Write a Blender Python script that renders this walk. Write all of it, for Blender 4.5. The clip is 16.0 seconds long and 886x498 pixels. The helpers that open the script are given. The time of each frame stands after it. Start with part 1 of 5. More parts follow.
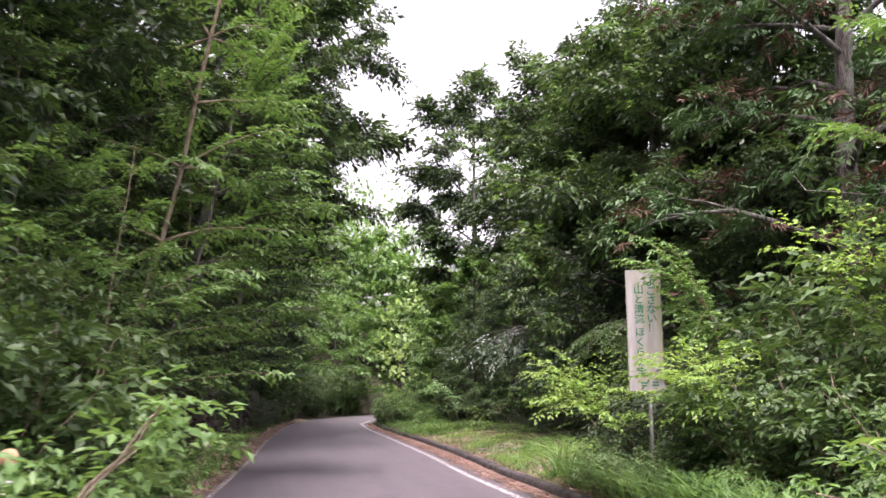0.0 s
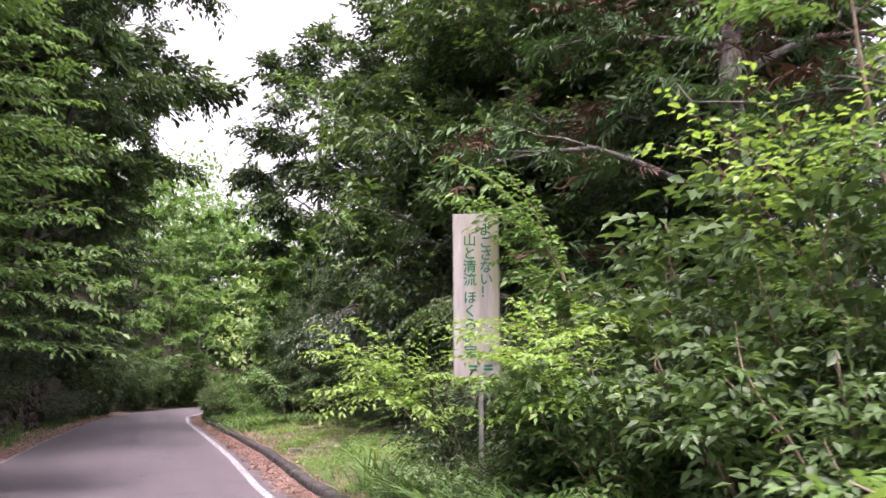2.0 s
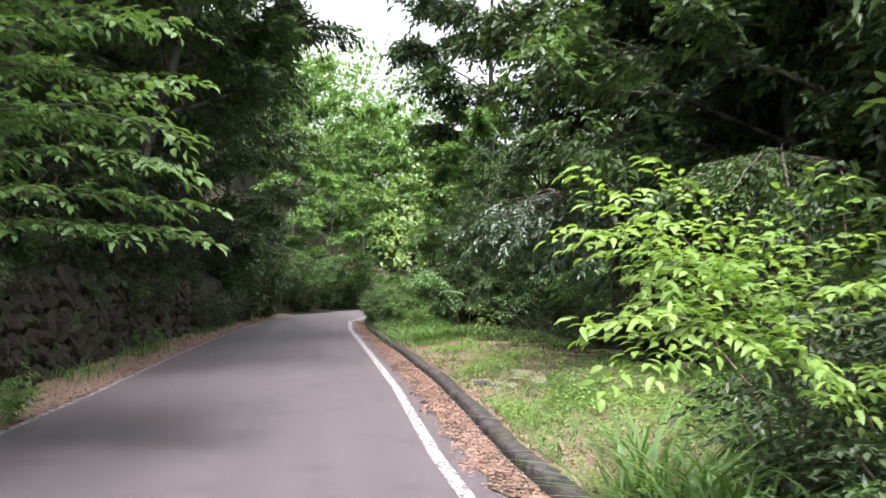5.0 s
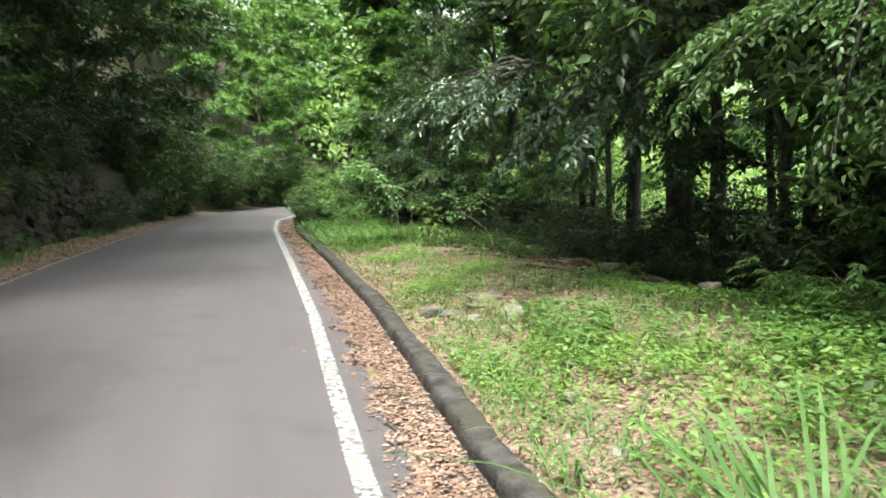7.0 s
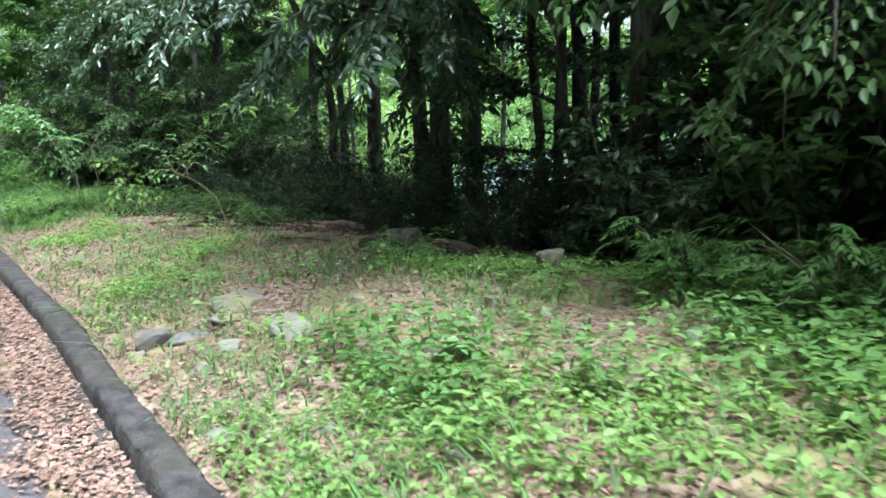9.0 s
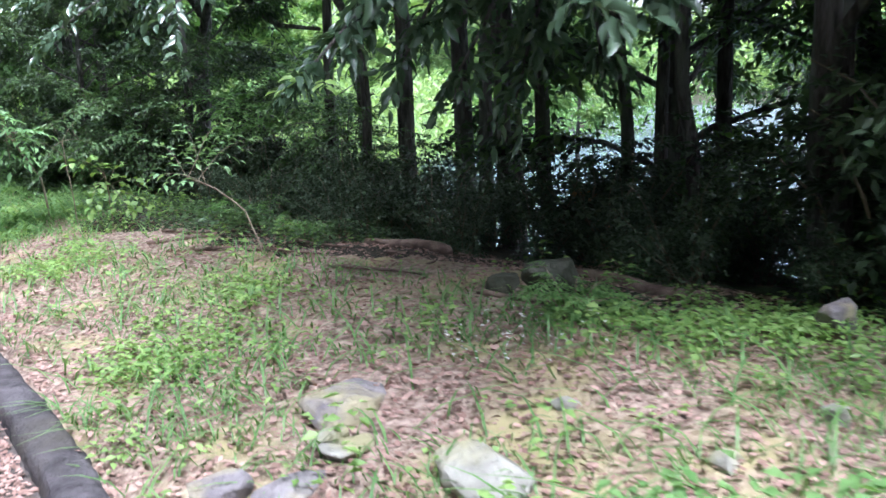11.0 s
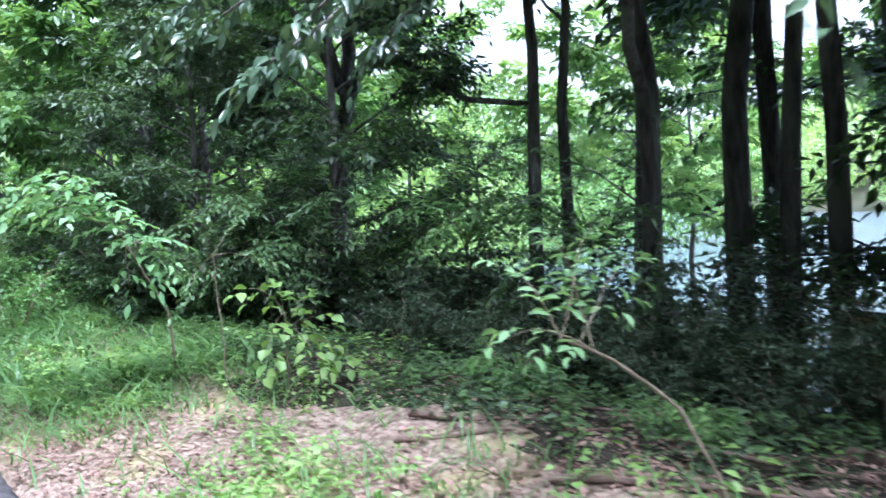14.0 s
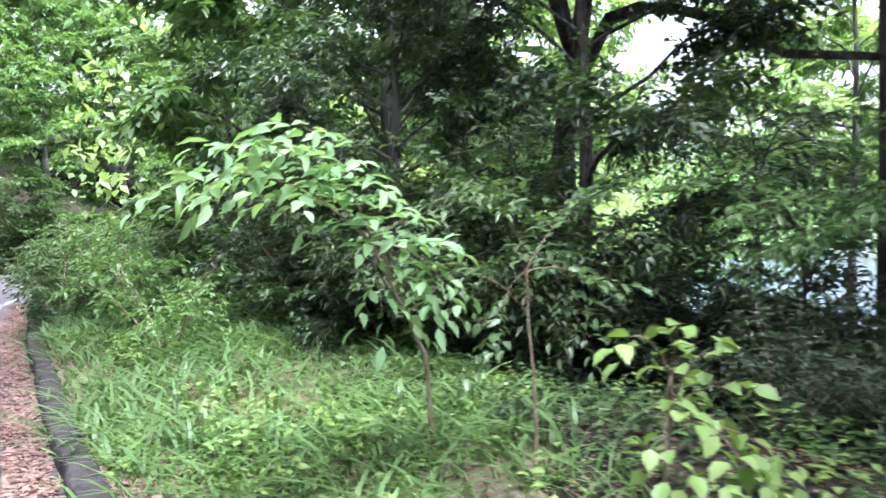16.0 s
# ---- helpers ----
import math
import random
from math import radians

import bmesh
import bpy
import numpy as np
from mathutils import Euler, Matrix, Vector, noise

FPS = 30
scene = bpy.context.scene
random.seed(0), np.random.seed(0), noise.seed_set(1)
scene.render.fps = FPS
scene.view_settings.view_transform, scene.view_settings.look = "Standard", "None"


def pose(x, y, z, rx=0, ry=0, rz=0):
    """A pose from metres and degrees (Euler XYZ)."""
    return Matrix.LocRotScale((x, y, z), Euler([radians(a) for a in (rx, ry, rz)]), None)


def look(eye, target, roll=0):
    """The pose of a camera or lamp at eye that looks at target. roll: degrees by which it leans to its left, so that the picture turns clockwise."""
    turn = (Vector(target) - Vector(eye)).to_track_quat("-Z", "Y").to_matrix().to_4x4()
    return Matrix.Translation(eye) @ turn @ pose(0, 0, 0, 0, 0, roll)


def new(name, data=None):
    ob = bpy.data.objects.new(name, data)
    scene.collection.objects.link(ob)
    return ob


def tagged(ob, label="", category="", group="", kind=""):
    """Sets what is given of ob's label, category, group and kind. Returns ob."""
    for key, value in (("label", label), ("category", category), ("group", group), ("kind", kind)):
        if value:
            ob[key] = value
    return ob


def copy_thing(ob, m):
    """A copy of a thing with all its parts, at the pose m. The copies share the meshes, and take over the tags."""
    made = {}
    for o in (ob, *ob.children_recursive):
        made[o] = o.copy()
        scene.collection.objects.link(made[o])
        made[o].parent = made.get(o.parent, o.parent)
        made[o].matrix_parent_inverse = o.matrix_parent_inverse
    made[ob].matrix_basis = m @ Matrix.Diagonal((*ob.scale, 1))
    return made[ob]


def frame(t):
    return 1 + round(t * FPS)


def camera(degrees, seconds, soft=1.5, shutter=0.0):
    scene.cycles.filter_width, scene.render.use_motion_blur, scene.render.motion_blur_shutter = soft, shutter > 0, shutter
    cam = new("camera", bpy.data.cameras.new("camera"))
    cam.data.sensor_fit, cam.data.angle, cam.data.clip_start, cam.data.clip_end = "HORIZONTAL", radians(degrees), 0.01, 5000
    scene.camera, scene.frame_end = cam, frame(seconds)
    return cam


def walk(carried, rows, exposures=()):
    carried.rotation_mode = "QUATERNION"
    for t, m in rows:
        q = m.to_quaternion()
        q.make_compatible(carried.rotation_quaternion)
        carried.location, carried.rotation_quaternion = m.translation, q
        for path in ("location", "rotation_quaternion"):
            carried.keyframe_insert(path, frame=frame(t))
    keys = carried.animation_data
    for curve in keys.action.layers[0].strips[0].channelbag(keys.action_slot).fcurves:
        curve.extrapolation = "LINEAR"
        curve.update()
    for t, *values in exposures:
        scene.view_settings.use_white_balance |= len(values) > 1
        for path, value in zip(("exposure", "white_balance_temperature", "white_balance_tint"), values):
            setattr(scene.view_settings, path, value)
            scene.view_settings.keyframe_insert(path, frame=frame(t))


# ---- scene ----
cam = camera(57.2, 16.0, shutter=0.4)
METRES, EYE, TILT, LEAN, TURN = 22.5, 1.45, 10.0, 0.0, 0.0
ROWS = [
    (0.0, 0.0, 0.0, 0.0, 0.0, 0.0, -0.0),
    (0.5, 0.0157, 0.0315, -0.0046, -0.85, 0.25, -0.03),
    (1.0, 0.0338, 0.0647, -0.0119, -2.88, 0.09, -0.2),
    (1.5, 0.0469, 0.0985, -0.0178, -7.23, -0.24, -1.07),
    (2.0, 0.0473, 0.1329, -0.0241, -9.24, -0.66, -1.39),
    (2.5, 0.0457, 0.1652, -0.0286, -8.09, -1.45, -1.27),
    (3.0, 0.043, 0.201, -0.0345, -5.68, -2.31, -1.04),
    (3.5, 0.0389, 0.2344, -0.0398, -3.29, -3.17, -0.93),
    (4.0, 0.0338, 0.2699, -0.0457, -0.53, -4.33, -0.63),
    (4.5, 0.0319, 0.3024, -0.0512, 1.97, -5.83, -0.32),
    (7.0, 0.0302, 0.4684, -0.0817, -2.17, -14.98, -0.85),
    (7.5, 0.0327, 0.499, -0.0867, -9.89, -16.32, -1.53),
    (8.0, 0.0318, 0.5279, -0.0922, -17.03, -17.36, -2.36),
    (10.5, 0.0218, 0.6667, -0.1169, -25.77, -19.17, -2.05),
    (11.0, 0.0207, 0.6927, -0.1224, -26.38, -19.28, -2.13),
    (11.5, 0.0178, 0.72, -0.1265, -27.52, -18.93, -2.32),
    (12.0, 0.0119, 0.7469, -0.1318, -28.61, -17.04, -2.56),
    (12.5, 0.0065, 0.7762, -0.1366, -29.06, -15.1, -2.49),
    (13.0, 0.0008, 0.8016, -0.1412, -28.29, -13.59, -2.31),
    (13.5, -0.0034, 0.8299, -0.1465, -26.71, -12.55, -2.09),
    (14.0, -0.0073, 0.8573, -0.1517, -24.81, -11.81, -2.0),
    (14.5, -0.0095, 0.8858, -0.1567, -22.63, -11.59, -1.88),
    (15.0, -0.0129, 0.9113, -0.1605, -20.6, -11.5, -1.91),
    (15.5, -0.0185, 0.9391, -0.1657, -18.7, -11.38, -1.86),
    (16.0, -0.0246, 0.9681, -0.1729, -17.38, -11.58, -1.95),
]

# exposure and white balance of the clip's camera
EXPOSURES = [(0.0, 1.63, 6500, 33), (3.0, 1.68, 6450, 37), (4.5, 1.74, 6350, 23), (7.0, 1.85, 6600, 0), (8.2, 1.83, 5950, -3), (10.5, 2.0, 5350, 20), (12.5, 2.35, 5350, 18), (13.5, 2.24, 5150, 21), (14.5, 2.3, 5050, 12), (15.5, 2.5, 5500, 22), (16.0, 2.55, 5600, 25)]
walk(cam, [(t, pose(0, 0, EYE, TILT, LEAN, TURN) @ pose(METRES * x, METRES * y, METRES * z, 90 + pitch, roll, yaw)) for t, x, y, z, yaw, pitch, roll in ROWS], EXPOSURES)

# ---- sky and sun: bright overcast day ----
SUN_UP, SUN_TURN = 68.0, 188.0
world = bpy.data.worlds.new("overcast_sky")
scene.world = world
world.use_nodes = True
wn = world.node_tree.nodes
sky = wn.new("ShaderNodeTexSky")
sky.sky_type = "NISHITA"
sky.sun_disc = False
sky.sun_elevation, sky.sun_rotation = radians(SUN_UP), radians(SUN_TURN)
sky.air_density, sky.dust_density, sky.ozone_density = 1.6, 6.0, 1.0
cloud = wn.new("ShaderNodeHueSaturation")
cloud.inputs["Saturation"].default_value = 0.22
world.node_tree.links.new(sky.outputs[0], cloud.inputs["Color"])
world.node_tree.links.new(cloud.outputs[0], wn["Background"].inputs[0])
wn["Background"].inputs[1].default_value = 0.15
sun_data = bpy.data.lights.new("sun", "SUN")
sun_data.energy, sun_data.angle, sun_data.color = 1.5, radians(20), (1.0, 0.97, 0.9)
sun = new("sun", sun_data)
sun.matrix_world = look((math.sin(radians(SUN_TURN)) * 50, math.cos(radians(SUN_TURN)) * 50, 50 * math.tan(radians(SUN_UP))), (0, 0, 0))


# ---- materials ----
def node_material(name):
    m = bpy.data.materials.new(name)
    m.use_nodes = True
    return m, m.node_tree.nodes, m.node_tree.links, m.node_tree.nodes["Principled BSDF"]


def mix_colour(nodes, links, fac, a, b):
    """A colour mix; a and b are colours or sockets."""
    n = nodes.new("ShaderNodeMix")
    n.data_type = "RGBA"
    links.new(fac, n.inputs[0])
    for sock, v in ((n.inputs[6], a), (n.inputs[7], b)):
        if isinstance(v, tuple):
            sock.default_value = (*v, 1)
        else:
            links.new(v, sock)
    return n.outputs[2]


def noise_fac(nodes, links, scale, lo=0.35, hi=0.65, detail=4.0, vec=None):
    n = nodes.new("ShaderNodeTexNoise")
    n.inputs["Scale"].default_value, n.inputs["Detail"].default_value = scale, detail
    if vec is not None:
        links.new(vec, n.inputs["Vector"])
    r = nodes.new("ShaderNodeMapRange")
    r.inputs[1].default_value, r.inputs[2].default_value = lo, hi
    links.new(n.outputs["Fac"], r.inputs[0])
    return r.outputs[0]


def place_vec(nodes):
    return nodes.new("ShaderNodeNewGeometry").outputs["Position"]


def bump(nodes, links, bsdf, height, strength, distance):
    b = nodes.new("ShaderNodeBump")
    b.inputs["Strength"].default_value, b.inputs["Distance"].default_value = strength, distance
    links.new(height, b.inputs["Height"])
    links.new(b.outputs[0], bsdf.inputs["Normal"])


def leaf_material(name, a, b, rough=0.42, through_light=0.3, warm=(1.35, 1.35, 0.65), spec=0.45):
    """Leaf: colour varies from leaf to leaf and across the crown; part of the light passes through."""
    m, n, l, p = node_material(name)
    geo = n.new("ShaderNodeNewGeometry")
    big = noise_fac(n, l, 0.9, 0.3, 0.7, 2.0, geo.outputs["Position"])
    ad = n.new("ShaderNodeMath")
    ad.operation = "MULTIPLY_ADD"
    l.new(geo.outputs["Random Per Island"], ad.inputs[0])
    ad.inputs[1].default_value = 0.65
    half = n.new("ShaderNodeMath")
    half.operation = "MULTIPLY"
    half.inputs[1].default_value = 0.35
    l.new(big, half.inputs[0])
    l.new(half.outputs[0], ad.inputs[2])
    col = mix_colour(n, l, ad.outputs[0], a, b)
    l.new(col, p.inputs["Base Color"])
    p.inputs["Roughness"].default_value = rough
    p.inputs["Specular IOR Level"].default_value = spec
    tr = n.new("ShaderNodeBsdfTranslucent")
    tint = n.new("ShaderNodeMix")
    tint.data_type, tint.blend_type = "RGBA", "MULTIPLY"
    tint.inputs[0].default_value = 1.0
    tint.inputs[7].default_value = (*warm, 1)
    l.new(col, tint.inputs[6])
    l.new(tint.outputs[2], tr.inputs[0])
    mx = n.new("ShaderNodeMixShader")
    mx.inputs[0].default_value = through_light
    l.new(p.outputs[0], mx.inputs[1])
    l.new(tr.outputs[0], mx.inputs[2])
    l.new(mx.outputs[0], n["Material Output"].inputs[0])
    return m


def rough_material(name, a, b, scale, fine, rough=0.85, depth=0.02, third=None, third_scale=1.3, lo=0.35, hi=0.65, island=False, stretch=None):
    """Two colours in grain, a third in larger patches, relief from the grain."""
    m, n, l, p = node_material(name)
    vec = place_vec(n)
    if stretch:
        mp = n.new("ShaderNodeMapping")
        mp.inputs["Scale"].default_value = stretch
        l.new(vec, mp.inputs["Vector"])
        vec = mp.outputs[0]
    f1 = noise_fac(n, l, scale, lo, hi, 6.0, vec)
    col = mix_colour(n, l, f1, a, b)
    if island:
        rnd = n.new("ShaderNodeObjectInfo").outputs["Random"]
        dim = n.new("ShaderNodeMapRange")
        dim.inputs[3].default_value, dim.inputs[4].default_value = 0.0, 0.6
        l.new(rnd, dim.inputs[0])
        col = mix_colour(n, l, dim.outputs[0], col, b)
    if third:
        col = mix_colour(n, l, noise_fac(n, l, third_scale, 0.48, 0.62, 5.0, vec), col, third)
    l.new(col, p.inputs["Base Color"])
    p.inputs["Roughness"].default_value = rough
    p.inputs["Specular IOR Level"].default_value = 0.25
    bump(n, l, p, noise_fac(n, l, fine, 0.2, 0.8, 8.0, vec), 0.7, depth)
    return m


LEAF_DARK = leaf_material("dark_evergreen_leaf", (0.03, 0.057, 0.027), (0.086, 0.13, 0.066), 0.4, 0.18, spec=0.42)
LEAF_MID = leaf_material("mid_green_leaf", (0.05, 0.105, 0.036), (0.125, 0.205, 0.08), 0.4, 0.32)
LEAF_BRIGHT = leaf_material("fresh_green_leaf", (0.09, 0.195, 0.055), (0.195, 0.325, 0.12), 0.4, 0.38)
LEAF_LIME = leaf_material("yellow_green_leaf", (0.17, 0.31, 0.07), (0.30, 0.45, 0.13), 0.42, 0.4)
LEAF_PALE = leaf_material("pale_glossy_leaf", (0.05, 0.10, 0.055), (0.12, 0.18, 0.11), 0.25, 0.25, spec=0.8)
LEAF_SILVER = leaf_material("pale_fresh_leaf", (0.17, 0.33, 0.15), (0.32, 0.49, 0.26), 0.5, 0.4, spec=0.35)
LEAF_CEDAR = leaf_material("cedar_needle", (0.045, 0.105, 0.036), (0.095, 0.19, 0.068), 0.55, 0.15)
LEAF_DEAD = leaf_material("withered_brown_needle", (0.07, 0.035, 0.025), (0.16, 0.085, 0.05), 0.7, 0.1, (1.2, 1.0, 0.8))
# far leaves: open-sky light and haze are put into this paler colour
LEAF_FAR_LIT = leaf_material("far_leaf_daylight_tint", (0.20, 0.33, 0.12), (0.36, 0.48, 0.22), 0.5, 0.42)
LEAF_COVER = leaf_material("ground_cover_leaf", (0.12, 0.24, 0.055), (0.30, 0.43, 0.15), 0.48, 0.35)
GRASS = leaf_material("grass_blade", (0.07, 0.16, 0.045), (0.18, 0.30, 0.11), 0.45, 0.35)
LITTER = leaf_material("fallen_leaf", (0.15, 0.078, 0.058), (0.47, 0.325, 0.265), 0.75, 0.05, (1.1, 1.0, 0.9), 0.3)
BARK = rough_material("dark_bark", (0.05, 0.045, 0.041), (0.15, 0.133, 0.118), 18.0, 44.0, 0.9, 0.06, (0.20, 0.20, 0.175), 5.0, stretch=(1, 1, 0.22))
BARK_PALE = rough_material("pale_twig_bark", (0.17, 0.13, 0.09), (0.30, 0.25, 0.19), 14.0, 50.0, 0.85, 0.006)
SOIL = rough_material("leafy_soil", (0.15, 0.10, 0.075), (0.42, 0.33, 0.26), 26.0, 120.0, 0.95, 0.008, (0.33, 0.29, 0.15), 1.5)
DIRT = rough_material("dark_gutter_dirt", (0.055, 0.047, 0.042), (0.15, 0.12, 0.10), 24.0, 80.0, 0.95, 0.01, (0.085, 0.08, 0.075), 3.0)
# humus and undergrowth, darkened in colour for the shade below the trees
UNDERGROWTH_SHADED = rough_material("shaded_forest_undergrowth", (0.028, 0.026, 0.017), (0.07, 0.058, 0.04), 12.0, 30.0, 0.95, 0.05, (0.03, 0.05, 0.018), 0.8)
ASPHALT, an, al, ap = node_material("worn_asphalt")
apos = place_vec(an)
amap = an.new("ShaderNodeMapping")
amap.vector_type = "TEXTURE"
amap.inputs["Rotation"].default_value = (0, 0, radians(10.5))
amap.inputs["Scale"].default_value = (0.55, 9.0, 1.0)
al.new(apos, amap.inputs["Vector"])
acol = mix_colour(an, al, noise_fac(an, al, 190.0, 0.3, 0.7, 3.0, apos), (0.08, 0.071, 0.079), (0.164, 0.146, 0.157))
acol = mix_colour(an, al, noise_fac(an, al, 1.0, 0.38, 0.66, 3.0, amap.outputs[0]), acol, (0.14, 0.124, 0.132))
acol = mix_colour(an, al, noise_fac(an, al, 1.6, 0.55, 0.75, 6.0, apos), acol, (0.102, 0.092, 0.098))
al.new(acol, ap.inputs["Base Color"])
ap.inputs["Roughness"].default_value = 0.62
ap.inputs["Specular IOR Level"].default_value = 0.3
bump(an, al, ap, noise_fac(an, al, 240.0, 0.2, 0.8, 4.0, apos), 0.6, 0.006)
KERB = rough_material("mossy_dark_kerb", (0.038, 0.034, 0.036), (0.105, 0.096, 0.098), 7.0, 45.0, 0.9, 0.015, (0.075, 0.068, 0.058), 2.5)
STONE_DARK = rough_material("dark_wall_stone", (0.018, 0.014, 0.012), (0.062, 0.049, 0.042), 6.0, 30.0, 0.85, 0.03, (0.05, 0.06, 0.03), 2.0, island=True)
STONE = rough_material("weathered_rock", (0.13, 0.115, 0.12), (0.27, 0.25, 0.245), 6.0, 28.0, 0.85, 0.02, (0.30, 0.27, 0.17), 4.0)
STONE_MOSS = rough_material("mossy_rock", (0.06, 0.065, 0.045), (0.14, 0.14, 0.105), 6.0, 28.0, 0.9, 0.02, (0.10, 0.13, 0.05), 3.0)
STONE_PALE = rough_material("pale_rock", (0.19, 0.185, 0.155), (0.33, 0.32, 0.27), 7.0, 30.0, 0.85, 0.015, (0.32, 0.30, 0.17), 3.0)
PAINT = rough_material("worn_white_paint", (0.12, 0.112, 0.116), (0.56, 0.55, 0.55), 26.0, 120.0, 0.75, 0.003, (0.27, 0.26, 0.26), 4.0, 0.42, 0.56)
SIGN_WHITE = rough_material("weathered_sign_face", (0.36, 0.34, 0.32), (0.52, 0.50, 0.48), 4.0, 60.0, 0.6, 0.001, (0.42, 0.40, 0.28), 3.0, stretch=(3, 3, 0.5))
SIGN_GREEN = rough_material("faded_green_lettering", (0.015, 0.16, 0.085), (0.04, 0.24, 0.13), 30.0, 90.0, 0.6, 0.0005)
METAL = rough_material("grey_steel_pole", (0.20, 0.20, 0.20), (0.34, 0.34, 0.33), 10.0, 80.0, 0.5, 0.001)
ORANGE = rough_material("faded_orange_board", (0.50, 0.26, 0.10), (0.62, 0.36, 0.16), 3.0, 40.0, 0.6, 0.002)
DEAD_WOOD = rough_material("rotting_log_bark", (0.11, 0.075, 0.06), (0.24, 0.175, 0.14), 8.0, 30.0, 0.9, 0.02, stretch=(1, 1, 1))
POST_WHITE = rough_material("dirty_white_plastic", (0.55, 0.54, 0.50), (0.75, 0.74, 0.71), 6.0, 60.0, 0.5, 0.001)
REFLECTOR = rough_material("faded_orange_reflector", (0.55, 0.30, 0.16), (0.65, 0.42, 0.26), 8.0, 60.0, 0.35, 0.001)
SAND = rough_material("bare_pinkish_earth", (0.38, 0.30, 0.26), (0.55, 0.46, 0.41), 5.0, 25.0, 0.95, 0.03)

WATER, wnod, wlin, wp = node_material("still_lake_water")
wp.inputs["Base Color"].default_value = (0.10, 0.14, 0.17, 1)
wp.inputs["Roughness"].default_value = 0.06
wp.inputs["IOR"].default_value = 1.33
wp.inputs["Specular IOR Level"].default_value = 1.0
bump(wnod, wlin, wp, noise_fac(wnod, wlin, 1.6, 0.2, 0.8, 3.0, place_vec(wnod)), 0.9, 0.3)


# ---- mesh helpers ----
def mesh_of(name, verts, tris, material, smooth=False):
    v, f = np.asarray(verts, np.float32), np.asarray(tris, np.int32)
    me = bpy.data.meshes.new(name)
    me.vertices.add(len(v))
    me.vertices.foreach_set("co", v.ravel())
    me.loops.add(f.size)
    me.loops.foreach_set("vertex_index", f.ravel())
    me.polygons.add(len(f))
    me.polygons.foreach_set("loop_start", np.arange(0, f.size, f.shape[1], dtype=np.int32))
    if smooth:
        me.polygons.foreach_set("use_smooth", np.ones(len(f), bool))
    me.materials.append(material)
    me.update(calc_edges=True)
    return me


def child(name, me, parent, label="", kind=""):
    ob = new(name, me)
    ob.parent = parent
    return tagged(ob, label, kind=kind)


def joined(pieces):
    """Joins (verts, faces) pairs with equal face sizes."""
    vs, fs, k = [], [], 0
    for v, f in pieces:
        vs.append(v)
        fs.append(np.asarray(f) + k)
        k += len(v)
    return np.vstack(vs), np.vstack(fs)


def unit(a):
    return a / np.maximum(np.linalg.norm(a, axis=-1, keepdims=True), 1e-9)


def tube(path, radii, sides=6):
    """A tapered limb along a path, closed at its end, as triangles."""
    path, radii = np.asarray(path, float), np.asarray(radii, float)
    d = unit(np.gradient(path, axis=0))
    ref = np.where(np.abs(d[:, 2:3]) > 0.9, [[1.0, 0, 0]], [[0, 0, 1.0]])
    s = unit(np.cross(d, ref))
    u = np.cross(s, d)
    a = np.linspace(0, 2 * np.pi, sides, endpoint=False)
    ring = path[:, None] + radii[:, None, None] * (np.cos(a)[None, :, None] * s[:, None] + np.sin(a)[None, :, None] * u[:, None])
    v = np.vstack([ring.reshape(-1, 3), path[-1:] + d[-1:] * radii[-1]])
    n, f = len(path), []
    for i in range(n - 1):
        for j in range(sides):
            p, q = i * sides + j, i * sides + (j + 1) % sides
            f += [(p, q, q + sides), (p, q + sides, p + sides)]
    f += [((n - 1) * sides + j, (n - 1) * sides + (j + 1) % sides, n * sides) for j in range(sides)]
    return v, np.array(f)


def leaves(rng, base, way, up, length, width, fine=False, cup=0.35):
    """Folded leaves: base points, directions, rough normals; one island each."""
    n = len(base)
    way = unit(way)
    side = unit(np.cross(way, up))
    nor = np.cross(side, way)
    L = (length * rng.uniform(0.65, 1.25, n))[:, None]
    W = (width * rng.uniform(0.75, 1.2, n))[:, None] / 2
    drop = -nor * L * 0.12
    if not fine:
        v = np.stack([base, base + way * L * 0.45 + side * W + nor * W * cup, base + way * L + drop * (cup / 0.35), base + way * L * 0.45 - side * W + nor * W * cup], 1)
        t = np.array([[0, 1, 2], [0, 2, 3]])
        k = 4
    else:
        v = np.stack([base, base + way * L * 0.3 + side * W * 0.9 + nor * W * 0.3, base + way * L * 0.65 + side * W * 0.8 + nor * W * 0.2, base + way * L + drop * 1.6,
                      base + way * L * 0.65 - side * W * 0.8 + nor * W * 0.2, base + way * L * 0.3 - side * W * 0.9 + nor * W * 0.3, base + way * L * 0.5 - nor * W * 0.05], 1)
        t = np.array([[6, 0, 1], [6, 1, 2], [6, 2, 3], [6, 3, 4], [6, 4, 5], [6, 5, 0]])
        k = 7
    f = (np.arange(n)[:, None, None] * k + t[None]).reshape(-1, 3)
    return v.reshape(-1, 3), f


